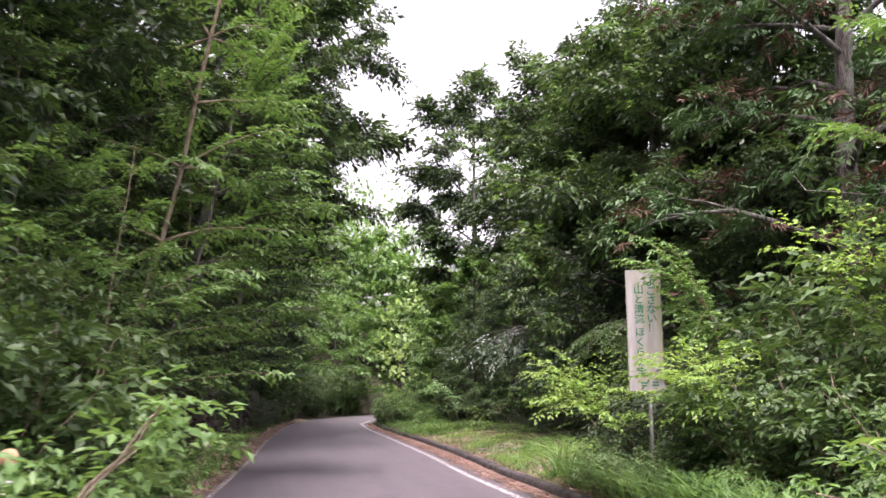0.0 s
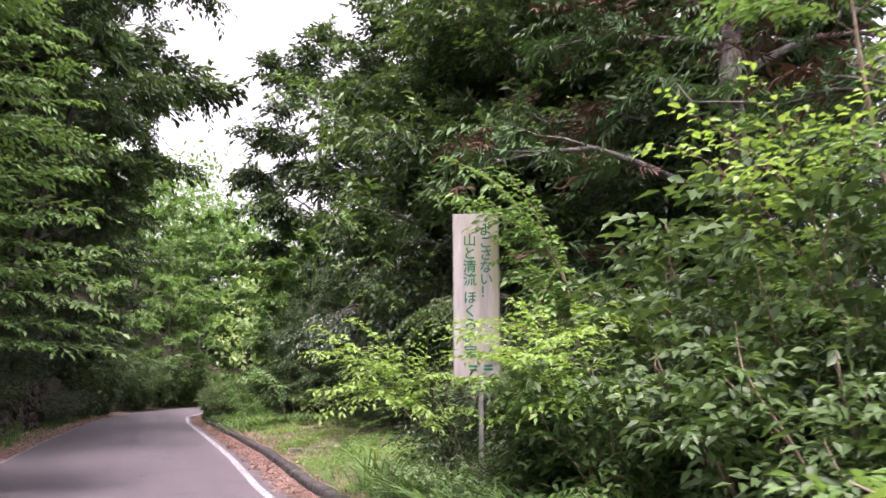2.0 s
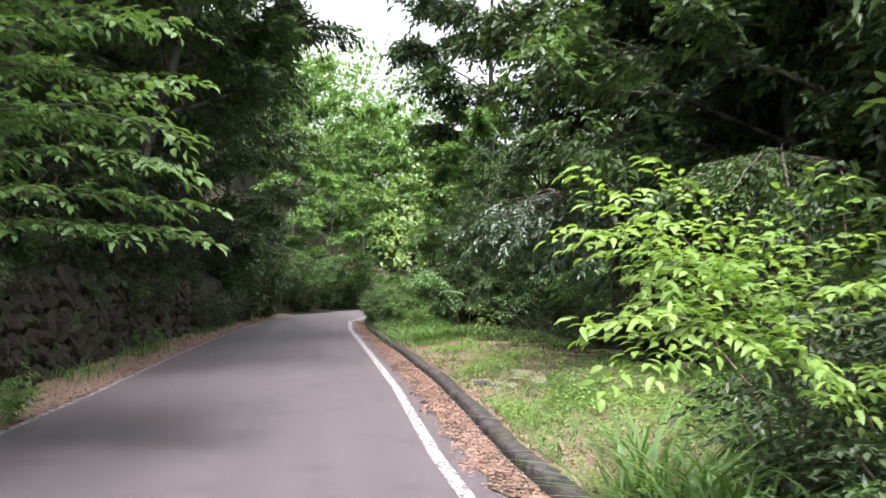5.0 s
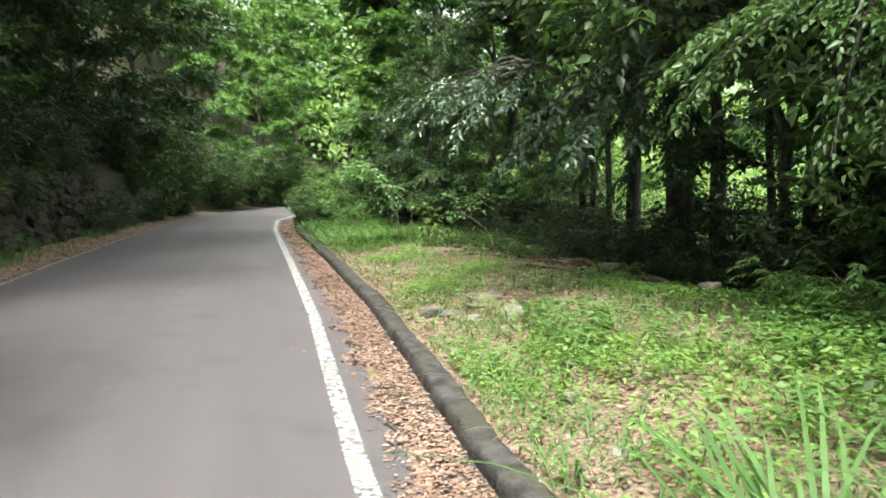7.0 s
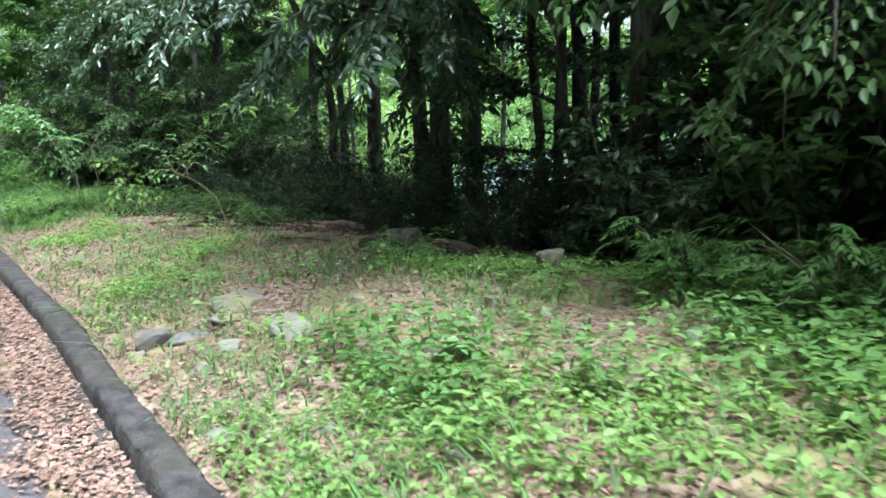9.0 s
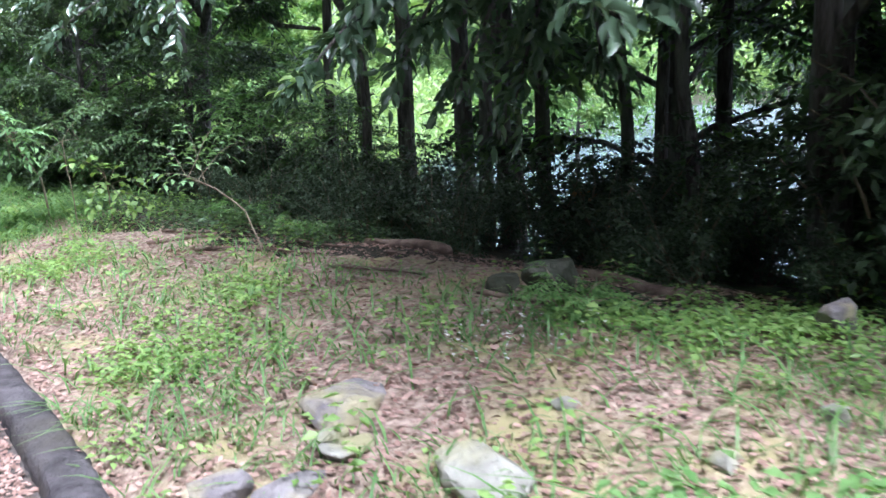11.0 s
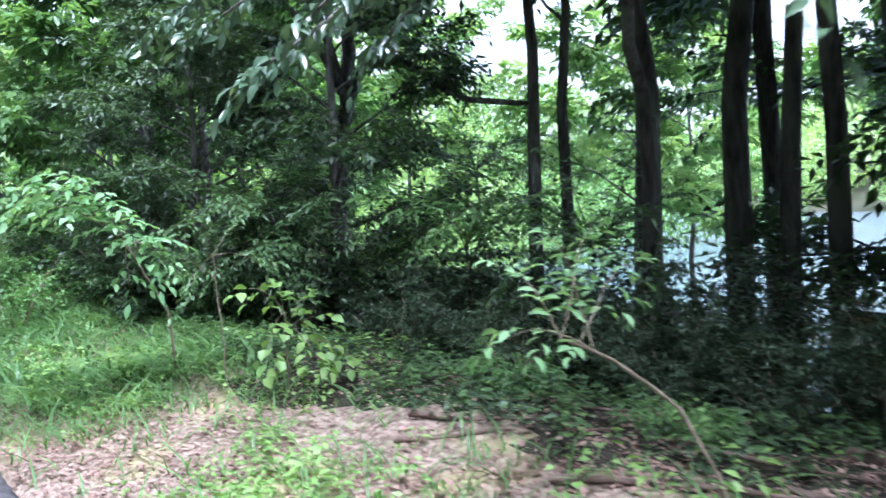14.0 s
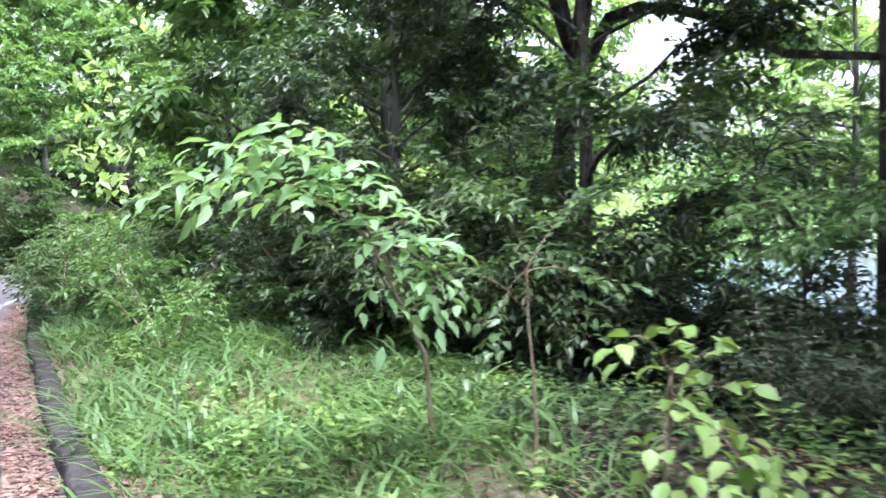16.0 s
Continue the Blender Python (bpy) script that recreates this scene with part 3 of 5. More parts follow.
# sunny trees at the bend and along the lake shore
sunny = grow_tree("roadside_tree", "fresh green deciduous tree in full daylight", 31, 9.0, 0.12, 1.0, 3.8, 18, 1500, (0.26, 0.13), [(LEAF_BRIGHT, 0.75, ""), (LEAF_MID, 0.25, "")], droop=0.3, flat=0.7)
plant(sunny, [(-6.6, 51.0, 0, 0.72), (-2.6, 55.0, 90, 0.75), (-10.0, 56.0, 200, 0.9), (1.0, 45.5, 300, 0.75), (0.5, 40.0, 30, 0.75), (3.0, 62.0, 130, 1.0), (-14, 62, 250, 1.1), (1.0, 33.6, 160, 0.75), (3.6, 38.0, 70, 0.9), (-6.5, 62.5, 40, 1.05), (-1.5, 65.5, 190, 1.1), (-11.5, 66.0, 310, 1.15), (-5.0, 70.0, 100, 1.15), (4.5, 69.0, 260, 1.1)], "sunny roadside trees")
shore = grow_tree("lakeside_tree", "light green deciduous tree on the lake shore", 32, 12.5, 0.12, 5.6, 4.2, 18, 1500, (0.28, 0.14), [(LEAF_FAR_LIT, 0.7, ""), (LEAF_BRIGHT, 0.3, "")], droop=0.3, flat=0.7)
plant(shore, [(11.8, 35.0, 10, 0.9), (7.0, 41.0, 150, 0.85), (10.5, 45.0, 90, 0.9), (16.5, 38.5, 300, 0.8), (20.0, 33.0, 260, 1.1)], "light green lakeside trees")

canopy = grow_tree("canopy_tree", "spreading evergreen tree hanging over the verge", 33, 10.5, 0.15, 1.9, 4.4, 24, 2700, (0.17, 0.08), [(LEAF_DARK, 0.4, ""), (LEAF_MID, 0.42, ""), (LEAF_BRIGHT, 0.18, "fresh green leaves")], droop=0.4, flat=0.6, rise=0.14, top=0.25)
plant(canopy, [(5.7, 17.6, 0, 1.0), (6.7, 22.7, 140, 0.85), (5.7, 19.9, 250, 1.0), (8.6, 21.6, 100, 0.8)], "spreading trees over the verge")

# cedars behind the sign
cedar = grow_tree("cedar_tree", "cedar with green needle tufts and withered brown twigs", 41, 13.0, 0.2, 2.2, 3.8, 30, 1500, (0.17, 0.035), [(LEAF_CEDAR, 0.72, ""), (LEAF_DEAD, 0.28, "withered brown needles")], per=18, reach=0.42, flat=0.2, droop=0.35, rise=0.12, top=0.6)
plant(cedar, [(6.3, 12.2, 0, 1.0), (7.4, 7.6, 120, 1.0), (8.6, 3.0, 230, 1.0)], "cedars behind the sign")

# young trees beside the road
young = grow_tree("young_tree", "young tree with fresh green layered leaves", 51, 7.0, 0.034, 0.9, 2.1, 18, 950, (0.125, 0.062), [(LEAF_BRIGHT, 1.0, "")], BARK_PALE, 10, 0.45, (0.5, 0.3), 0.92, 0.25, False, 0.5, 0.18, fan=(0.5, 0.068))
plant(young, [(-3.75, 8.6, 0, 0.6), (-5.0, 9.6, 130, 0.65), (-5.9, 15.8, 60, 0.95), (-3.6, 5.4, 200, 0.55), (-5.7, 17.4, 250, 0.9), (5.0, 7.6, 90, 0.75), (-6.4, 21.0, 10, 0.85), (-6.9, 24.6, 90, 0.8)], "young trees on the bank")

# ---- shrubs ----
srng = np.random.default_rng(77)
SHRUBS = [
    grow_shrub("shrub", "leafy shrub with mid-green oval leaves", 61, 1.5, 1.0, 9, 270, (0.1, 0.05), LEAF_MID),
    grow_shrub("shrub", "fresh green shrub with arching twigs", 62, 1.3, 1.1, 8, 200, (0.1, 0.048), LEAF_BRIGHT, flat=0.8),
    grow_shrub("shrub", "dark evergreen shrub with glossy leaves", 63, 1.7, 1.0, 10, 300, (0.095, 0.045), LEAF_DARK),
    grow_shrub("tall_shrub", "tall dense shrub with mid-green leaves", 64, 3.0, 1.5, 12, 320, (0.16, 0.08), LEAF_MID, reach=0.45),
    grow_shrub("fern", "fern with feathery fronds", 65, 0.7, 0.75, 11, 120, (0.1, 0.03), LEAF_BRIGHT, 16, 0.4, 0.9, False, 0.4, pinnate=True, category="fern"),
]


def row_of(kind, group, ya, yb, step, xf, spread, lo, hi):
    spots, y = [], ya
    while y < yb:
        spots.append((float(xf(y)) + srng.uniform(-spread, spread), y + srng.uniform(-0.3, 0.3), srng.uniform(0, 360), srng.uniform(lo, hi)))
        y += step
    return spots


spots = {i: [] for i in range(5)}
# beyond the verge, along the top of the lake bank
spots[2] += row_of(2, "", 27.5, 41, 1.1, lambda y: edge_x(y) + 0.5, 0.5, 0.7, 1.15)
spots[0] += row_of(0, "", 27.5, 40, 1.9, lambda y: edge_x(y) + 0.1, 0.3, 0.45, 0.8)
spots[2] += row_of(2, "", 17.5, 21.5, 1.5, lambda y: edge_x(y) + 2.6, 0.5, 0.5, 0.8)
spots[0] += row_of(0, "", 16, 23.2, 1.9, lambda y: edge_x(y) + 4.2, 0.8, 0.9, 1.5) + row_of(0, "", 27.6, 29, 1.9, lambda y: edge_x(y) + 4.2, 0.5, 0.8, 1.1)
spots[1] += row_of(1, "", 17, 23.5, 2.4, lambda y: edge_x(y) + 5.6, 0.8, 0.9, 1.4)
# thicket on this side of the sign and beyond it
spots[0] += row_of(0, "", 2.5, 10.5, 0.9, lambda y: kerb_x(y) + 0.9 - 0.06 * (y - 2) + np.interp(y, [5.5, 7], [0, 0.8]), 0.3, 0.75, 1.1)
spots[0] += row_of(0, "", 2.0, 6.8, 0.9, lambda y: np.interp(y, [2, 10], [4.9, 3.7]), 0.4, 0.75, 1.0)
spots[2] += row_of(2, "", 7.0, 8.6, 0.8, lambda y: 4.4 + 0 * y, 0.2, 0.8, 0.95)
spots[2] += row_of(2, "", 8.8, 14.0, 0.8, lambda y: np.interp(y, [8, 10, 14], [4.0, 3.8, 4.2]), 0.4, 0.9, 1.2)
spots[3] += row_of(3, "", 1.0, 18.0, 1.5, lambda y: np.interp(y, [2, 10, 14, 18], [6.3, 5.0, 5.2, 6.4]), 0.5, 0.8, 1.15)
spots[4] += row_of(4, "", 3.5, 10.5, 1.6, lambda y: kerb_x(y) + 0.75, 0.3, 0.7, 1.1)
# along the steep bank, over the wall
spots[1] += row_of(1, "", 5.9, 9.5, 1.1, lambda y: left_line(y) - 0.95, 0.25, 0.7, 1.05)
spots[0] += row_of(0, "", 1.5, 12, 1.1, lambda y: left_line(y) - 1.7, 0.3, 0.9, 1.3)
spots[2] += row_of(2, "", 12, 42, 1.5, lambda y: left_line(y) - 2.0, 0.3, 0.9, 1.35)
spots[3] += row_of(3, "", 3, 42, 3.0, lambda y: left_line(y) - 3.2, 0.5, 0.9, 1.2)
spots[4] += row_of(4, "", 6, 13, 1.8, lambda y: left_line(y) - 0.55, 0.1, 0.5, 0.8)
spots[3] += [(-3.5, 6.0, 20, 0.85), (-3.3, 7.0, 140, 0.8), (-4.0, 5.0, 250, 0.8)]
spots[2] += row_of(2, "", 18.5, 25, 0.75, lambda y: edge_x(y) + 0.8, 0.35, 0.3, 0.5)
spots[2] += row_of(2, "", 22.6, 28, 0.6, lambda y: edge_x(y) + 1.6, 0.4, 0.5, 0.72)
spots[2] += [(2.9, 11.4, 30, 0.7), (3.1, 10.0, 110, 0.65), (2.6, 12.4, 280, 0.8)]
spots[0] += [(2.3, 10.4, 200, 0.45), (2.0, 10.9, 330, 0.4), (2.7, 9.6, 60, 0.5)]
spots[1] += [(2.75, 5.3, 30, 0.85), (3.0, 4.4, 110, 1.0)]
spots[3] += [(4.6, 15.2, 30, 0.8), (4.9, 17.4, 200, 0.75), (4.2, 13.0, 100, 0.8)]
spots[2] += row_of(2, "", 14, 22.0, 1.0, lambda y: edge_x(y) + 3.4, 0.6, 0.8, 1.2)
spots[0] += row_of(0, "", 33.5, 44, 0.9, lambda y: right_line(y) + 1.0, 0.25, 0.5, 0.9)
spots[1] += row_of(1, "", 30, 44, 1.6, lambda y: right_line(y) + 1.9, 0.4, 0.6, 1.0)
spots[0] += [(1.5, 28.0, 80, 0.9), (1.0, 28.9, 20, 0.7)]
spots[2] += [(1.9, 27.9, 120, 0.7), (1.0, 28.6, 220, 0.7), (0.5, 30.0, 300, 0.8)]
spots[1] += [(-2.8, 5.0, 20, 1.2), (-2.75, 4.0, 140, 1.1), (-3.3, 9.9, 60, 0.8)]
spots[2] += row_of(2, "", 30.5, 42, 0.9, lambda y: left_line(y) - 0.95, 0.15, 0.6, 0.9)
spots[2] += [(4.6, 21.4, 40, 0.75), (4.4, 18.4, 90, 0.95), (5.0, 17.6, 10, 0.95)]
spots[2] += row_of(2, "", 12.5, 32, 2.0, lambda y: left_line(y) - 1.5, 0.15, 0.55, 0.8)
spots[0] += row_of(0, "", 12.8, 32, 2.2, lambda y: left_line(y) - 1.5, 0.15, 0.5, 0.75)
spots[1] += [(-4.3, 13.9, 40, 0.62), (-4.15, 15.9, 200, 0.5), (-6.1, 24.2, 10, 0.4)]
spots[2] += row_of(2, "", 23.2, 29.5, 0.6, lambda y: edge_x(y) + 2.7, 0.6, 0.5, 0.72)
spots[2] += row_of(2, "", 26.4, 29.5, 0.7, lambda y: edge_x(y) + 3.8, 0.6, 0.6, 0.85)
spots[2] += row_of(2, "", 14.5, 18.3, 0.9, lambda y: edge_x(y) + 1.9, 0.4, 0.75, 1.15)
spots[3] += [(6.6, 15.0, 20, 0.9), (6.9, 17.0, 80, 0.9), (7.1, 18.6, 160, 0.8)]
spots[1] += [(8.8, 23.4, 0, 1.5), (9.3, 24.3, 70, 1.4), (9.0, 22.6, 160, 1.5), (8.3, 24.4, 220, 1.1)]
spots[2] += [(4.9, 21.3, 30, 0.8), (5.6, 21.9, 200, 0.75), (6.0, 22.6, 60, 1.0), (6.7, 23.1, 170, 1.05), (7.3, 22.7, 280, 1.1), (6.4, 21.7, 10, 0.95)]
spots[2] += [(3.2, 27.0, 40, 0.75), (3.9, 26.5, 130, 0.75), (4.7, 27.7, 210, 0.85), (2.9, 27.9, 300, 0.8), (4.2, 28.5, 20, 0.9), (3.5, 28.3, 160, 0.8)]
# at the bend
spots[1] += row_of(1, "", 40, 54, 1.6, lambda y: right_line(y) + 1.4, 0.4, 0.8, 1.2)
spots[3] += row_of(3, "", 37, 56, 1.6, lambda y: left_line(y) - 1.2, 0.4, 0.8, 1.2)
spots[4] += [(2.1, 23.7, 20, 0.4), (2.4, 22.5, 140, 0.35), (2.7, 19.0, 30, 0.35), (3.9, 17.2, 100, 0.6), (4.0, 16.2, 150, 0.7)]
spots[2] += [(2.5, 24.6, 60, 0.35), (2.1, 25.3, 160, 0.4), (3.3, 23.4, 20, 0.35)]
for i, g in enumerate(("mid-green shrubs", "fresh green shrubs", "dark evergreen shrubs", "tall shrubs", "ferns")):
    plant(SHRUBS[i], spots[i], g)

# ---- saplings that stand out ----
grow_to("sapling", "yellow-green sapling with feathery layered branches before the sign", 71, [(2.55, 11.9, 0.2), (2.4, 11.85, 0.8), (2.15, 11.75, 1.25), (1.95, 11.7, 1.5)],
        [(1.15, 10.9, 1.72), (1.25, 10.95, 1.92), (1.6, 11.3, 2.0), (1.2, 10.8, 1.35), (1.32, 10.8, 1.18), (2.0, 11.2, 1.7), (2.45, 11.0, 1.5), (2.1, 11.0, 1.2), (1.5, 11.1, 1.52), (2.6, 10.9, 1.15), (2.3, 11.5, 1.95)], (0.07, 0.032), LEAF_LIME, r=0.013, droop=0.18, bare=0.15, bark=BARK, fan=(0.46, 0.046), fork=7)
grow_to("sapling", "yellow-green sapling with layered sprays over the foot of the sign", 70, [(3.35, 9.5, 0.2), (3.2, 9.5, 1.0), (3.0, 9.5, 1.5)],
        [(2.2, 8.75, 1.86), (2.55, 8.45, 1.6), (2.4, 9.95, 1.86), (2.45, 10.35, 1.66), (2.3, 9.3, 1.45), (2.7, 8.7, 1.25), (2.9, 8.5, 1.75), (3.2, 8.7, 1.95), (3.3, 8.4, 1.4), (2.55, 9.5, 1.15), (3.0, 9.9, 2.05), (2.75, 9.2, 2.0)], (0.07, 0.033), LEAF_LIME, r=0.013, droop=0.2, bare=0.12, bark=BARK, fan=(0.46, 0.046), fork=6)
grow_to("sapling", "yellow-green sapling whose branches hang over the sign", 72, [(3.9, 10.6, 0.2), (3.7, 10.55, 1.5), (3.45, 10.5, 2.5)],
        [(2.35, 10.3, 3.12), (2.6, 10.2, 2.95), (2.8, 10.2, 3.35), (2.85, 10.3, 2.65), (3.0, 10.2, 2.35), (3.05, 10.0, 2.05), (2.45, 10.5, 3.5)], (0.08, 0.04), LEAF_BRIGHT, fan=(0.4, 0.043), bare=0.15)
grow_to("sapling", "young maple with lime-green leaves", 73, [(4.5, 7.6, 0.3), (4.4, 7.6, 1.6), (4.1, 7.5, 2.4)],
        [(3.0, 7.2, 2.75), (3.2, 7.3, 3.0), (3.5, 7.1, 2.6), (3.7, 7.3, 3.2), (4.0, 7.0, 2.9), (4.4, 7.0, 3.4)], (0.072, 0.042), LEAF_LIME, r=0.015, fan=(0.4, 0.06), bare=0.15)
grow_to("sapling", "thin arching sapling with fresh pinnate leaves", 74, [(1.86, 21.65, 0.36), (1.78, 21.85, 0.7), (1.6, 22.0, 0.88), (1.42, 22.05, 0.96)],
        [(1.2, 22.05, 0.98), (1.25, 22.1, 1.22), (1.45, 22.15, 1.32), (1.75, 22.3, 1.36), (1.95, 22.3, 1.22)], (0.075, 0.031), LEAF_SILVER, r=0.009, fan=(0.24, 0.05), fork=4, bare=0.2)
grow_to("sapling", "slender sapling with broad pale green drooping sprays", 75, [(0.5, 25.65, 0.33), (0.44, 25.6, 0.8), (0.3, 25.5, 1.08), (0.18, 25.45, 1.3)],
        [(-0.62, 24.95, 1.52), (-0.45, 24.9, 1.66), (-0.22, 24.95, 1.74), (0.02, 25.1, 1.6), (0.22, 25.2, 1.36), (0.42, 25.25, 1.16), (0.18, 25.3, 1.02)], (0.09, 0.04), LEAF_SILVER, r=0.012, droop=0.38, fork=3, fan=(0.34, 0.046), bare=0.25, sag=0.16)
grow_to("sapling", "low sapling with broad rounded leaves", 76, [(1.05, 24.65, 0.33), (1.04, 24.6, 0.6), (1.02, 24.55, 0.85)],
        [(0.78, 24.4, 1.02), (0.95, 24.4, 1.05), (1.15, 24.5, 0.95), (1.3, 24.55, 0.78), (1.18, 24.3, 0.55), (0.85, 24.3, 0.6), (1.4, 24.4, 0.55)], (0.082, 0.068), LEAF_COVER, r=0.009, fan=(0.2, 0.055), bare=0.3, droop=0.4)
oak = grow_to("overhanging_oak", "oak with large pale glossy leaves hanging low", 77, [(5.9, 21.6, 0.0), (5.7, 21.5, 2.3), (4.9, 21.1, 3.1), (3.6, 20.6, 2.9)],
        [(1.75, 20.0, 1.62), (2.05, 20.1, 1.75), (2.4, 20.2, 1.7), (2.8, 20.3, 1.62), (3.2, 20.3, 1.45), (2.2, 20.0, 2.05), (1.6, 20.3, 2.2), (2.7, 20.1, 2.0), (3.3, 20.2, 1.9), (3.7, 20.1, 1.7), (3.0, 19.9, 2.3), (3.9, 20.0, 2.2), (2.4, 18.4, 2.4), (2.15, 18.15, 1.8), (2.6, 18.9, 2.05), (2.0, 19.1, 2.15), (2.9, 18.6, 1.95), (2.6, 19.2, 3.6), (3.2, 18.6, 3.8), (2.2, 20.4, 3.7), (3.4, 19.6, 4.0), (2.0, 21.2, 3.6), (2.8, 17.8, 3.7), (3.8, 18.2, 4.2)], (0.12, 0.047), LEAF_PALE, r=0.07, twigs=26, per=9, reach=0.24, flat=0.45, droop=0.42, bark=BARK, pinnate=False, bare=0.3, sag=0.1, category="tree", fork=3)
grow_to("overhanging_oak", "oak whose pale glossy leaves hang over the verge", 86, [(3.9, 24.6, -0.1), (3.7, 24.4, 2.2), (3.0, 23.8, 3.2), (2.2, 23.2, 3.3)],
        [(0.72, 23.4, 2.15), (0.9, 23.2, 2.35), (1.29, 20.95, 2.05), (1.25, 21.5, 2.35), (1.0, 22.5, 2.6), (1.6, 22.3, 2.7), (0.6, 24.2, 2.5), (1.5, 23.9, 2.4), (0.9, 23.8, 2.75), (1.9, 21.2, 2.6), (0.5, 25.0, 2.7), (1.4, 24.8, 2.6)], (0.1, 0.042), LEAF_PALE, r=0.06, twigs=20, per=9, reach=0.26, flat=0.45, droop=0.5, bark=BARK, pinnate=False, bare=0.4, sag=0.1, category="tree", fork=3)
grow_to("overhanging_tree", "dark tree with long low limbs of fresh leaves over the verge", 87, [(5.3, 16.3, 0.0), (5.2, 16.2, 2.2), (4.6, 16.2, 2.8), (4.0, 16.3, 2.9)],
        [(2.4, 16.0, 2.2), (3.3, 15.7, 1.62), (3.4, 15.3, 1.8), (2.75, 16.6, 2.5), (2.6, 16.4, 2.0), (3.0, 15.0, 2.3), (3.5, 14.7, 2.0), (3.9, 15.2, 1.3), (3.6, 16.6, 1.5), (3.2, 16.2, 2.4)], (0.075, 0.033), LEAF_MID, r=0.06, bark=BARK, category="tree", fork=4, fan=(0.5, 0.045), bare=0.25, droop=0.25)
yrng = np.random.default_rng(3)
sprig = np.array([(1.80, 20.03, 1.60), (1.84, 20.0, 1.58), (1.78, 20.05, 1.56)]) - np.array((5.9, 21.6, 0.0))
child("yellow_sprig", mesh_of("yellow_sprig", *sprays(yrng, sprig, np.array([(-1, -0.4, 0.1), (-0.2, -0.8, -0.1), (-0.8, 0.5, 0.0)]), 7, 0.17, 0.1, 0.036, 0.8, True, 0.2, True), LEAF_LIME), oak, "bright yellow-green young leaves", "stuff")
grow_to("forked_tree", "dark forked tree with a curved branch", 78, [(2.85, 29.2, 0.0), (2.9, 29.1, 2.2), (3.0, 29.0, 3.6)],
        [(2.0, 28.6, 4.8), (2.7, 28.0, 4.9)], (0.15, 0.065), LEAF_DARK, r=0.14, twigs=7, per=8, reach=0.4, bark=BARK, pinnate=False,
        extra=[[(2.9, 29.1, 2.5), (3.0, 28.4, 3.2), (3.25, 27.6, 3.0), (3.5, 27.0, 2.55), (3.97, 26.5, 2.45)], [(2.95, 29.1, 2.9), (2.5, 28.7, 3.5), (2.0, 28.3, 3.8)]], category="tree")


grow_to("maple_sapling", "young maple with layered feathery green leaves over the bank", 80, [(3.4, 26.7, -0.1), (3.3, 26.5, 0.8), (3.2, 26.4, 1.3)],
        [(2.35, 25.8, 1.45), (2.6, 25.6, 1.3), (3.0, 25.5, 1.5), (3.4, 25.6, 1.4), (3.8, 25.9, 1.6), (2.9, 26.1, 1.75), (2.5, 26.2, 1.1), (3.6, 26.2, 1.9), (2.2, 26.3, 1.6), (4.1, 26.3, 1.3)], (0.085, 0.038), LEAF_BRIGHT, r=0.018, bark=BARK, fan=(0.5, 0.05), bare=0.15)

grow_to("maple_sapling", "young maple with layered mid-green leaves in the thicket", 81, [(1.8, 27.7, 0.1), (1.7, 27.5, 0.9), (1.65, 27.4, 1.5)],
        [(0.5, 26.8, 1.3), (0.75, 26.6, 0.95), (1.0, 26.4, 1.55), (1.4, 26.2, 1.15), (1.8, 26.2, 1.6), (2.2, 26.4, 1.25), (2.6, 26.7, 1.8), (1.3, 26.8, 2.1), (1.9, 26.9, 2.35), (0.8, 27.2, 1.9), (2.4, 27.1, 2.2), (1.6, 26.3, 0.7)], (0.075, 0.034), LEAF_MID, r=0.018, bark=BARK, fan=(0.45, 0.048), bare=0.15)
grow_to("maple_sapling", "young maple with dark layered leaves before the water", 88, [(4.6, 28.6, -0.3), (4.4, 28.3, 1.0), (4.2, 28.1, 1.9)],
        [(3.0, 27.4, 1.9), (3.3, 27.0, 1.5), (3.7, 26.8, 2.1), (4.2, 26.9, 1.7), (4.7, 27.2, 2.2), (3.2, 27.9, 2.4), (3.8, 27.2, 1.15), (4.6, 26.8, 1.3), (5.0, 27.6, 1.6), (3.6, 27.7, 2.7)], (0.08, 0.036), LEAF_MID, r=0.02, bark=BARK, fan=(0.5, 0.05), bare=0.15)
grow_to("maple_sapling", "young maple with layered leaves between the lakeside trunks", 85, [(4.0, 25.5, -0.2), (3.9, 25.3, 0.6), (3.8, 25.2, 1.1)],
        [(2.8, 25.3, 0.7), (2.9, 24.9, 1.2), (3.2, 24.4, 0.8), (3.5, 24.2, 1.4), (3.9, 24.3, 0.9), (4.3, 24.6, 1.5), (3.3, 25.0, 1.8), (4.5, 25.2, 1.1), (2.6, 25.8, 0.4), (3.0, 25.6, 1.5), (4.0, 24.8, 2.0), (2.7, 25.2, 0.25)], (0.08, 0.036), LEAF_MID, r=0.018, bark=BARK, fan=(0.45, 0.048), bare=0.15)
grow_to("sapling", "spindly sapling with sparse small leaves", 84, [(0.74, 25.05, 0.36), (0.7, 25.0, 0.85), (0.68, 25.0, 1.2)],
        [(0.42, 25.0, 1.2), (0.55, 24.9, 1.42), (0.85, 25.0, 1.4), (0.95, 25.0, 1.15), (0.5, 24.9, 1.0)], (0.055, 0.03), LEAF_MID, r=0.007, twigs=7, per=6, reach=0.2)
TIERS = [(1.5 + 6.8 * q, 2.0 - 1.3 * q, 2.4 * k) for k, q in enumerate(np.linspace(0, 1, 26))]
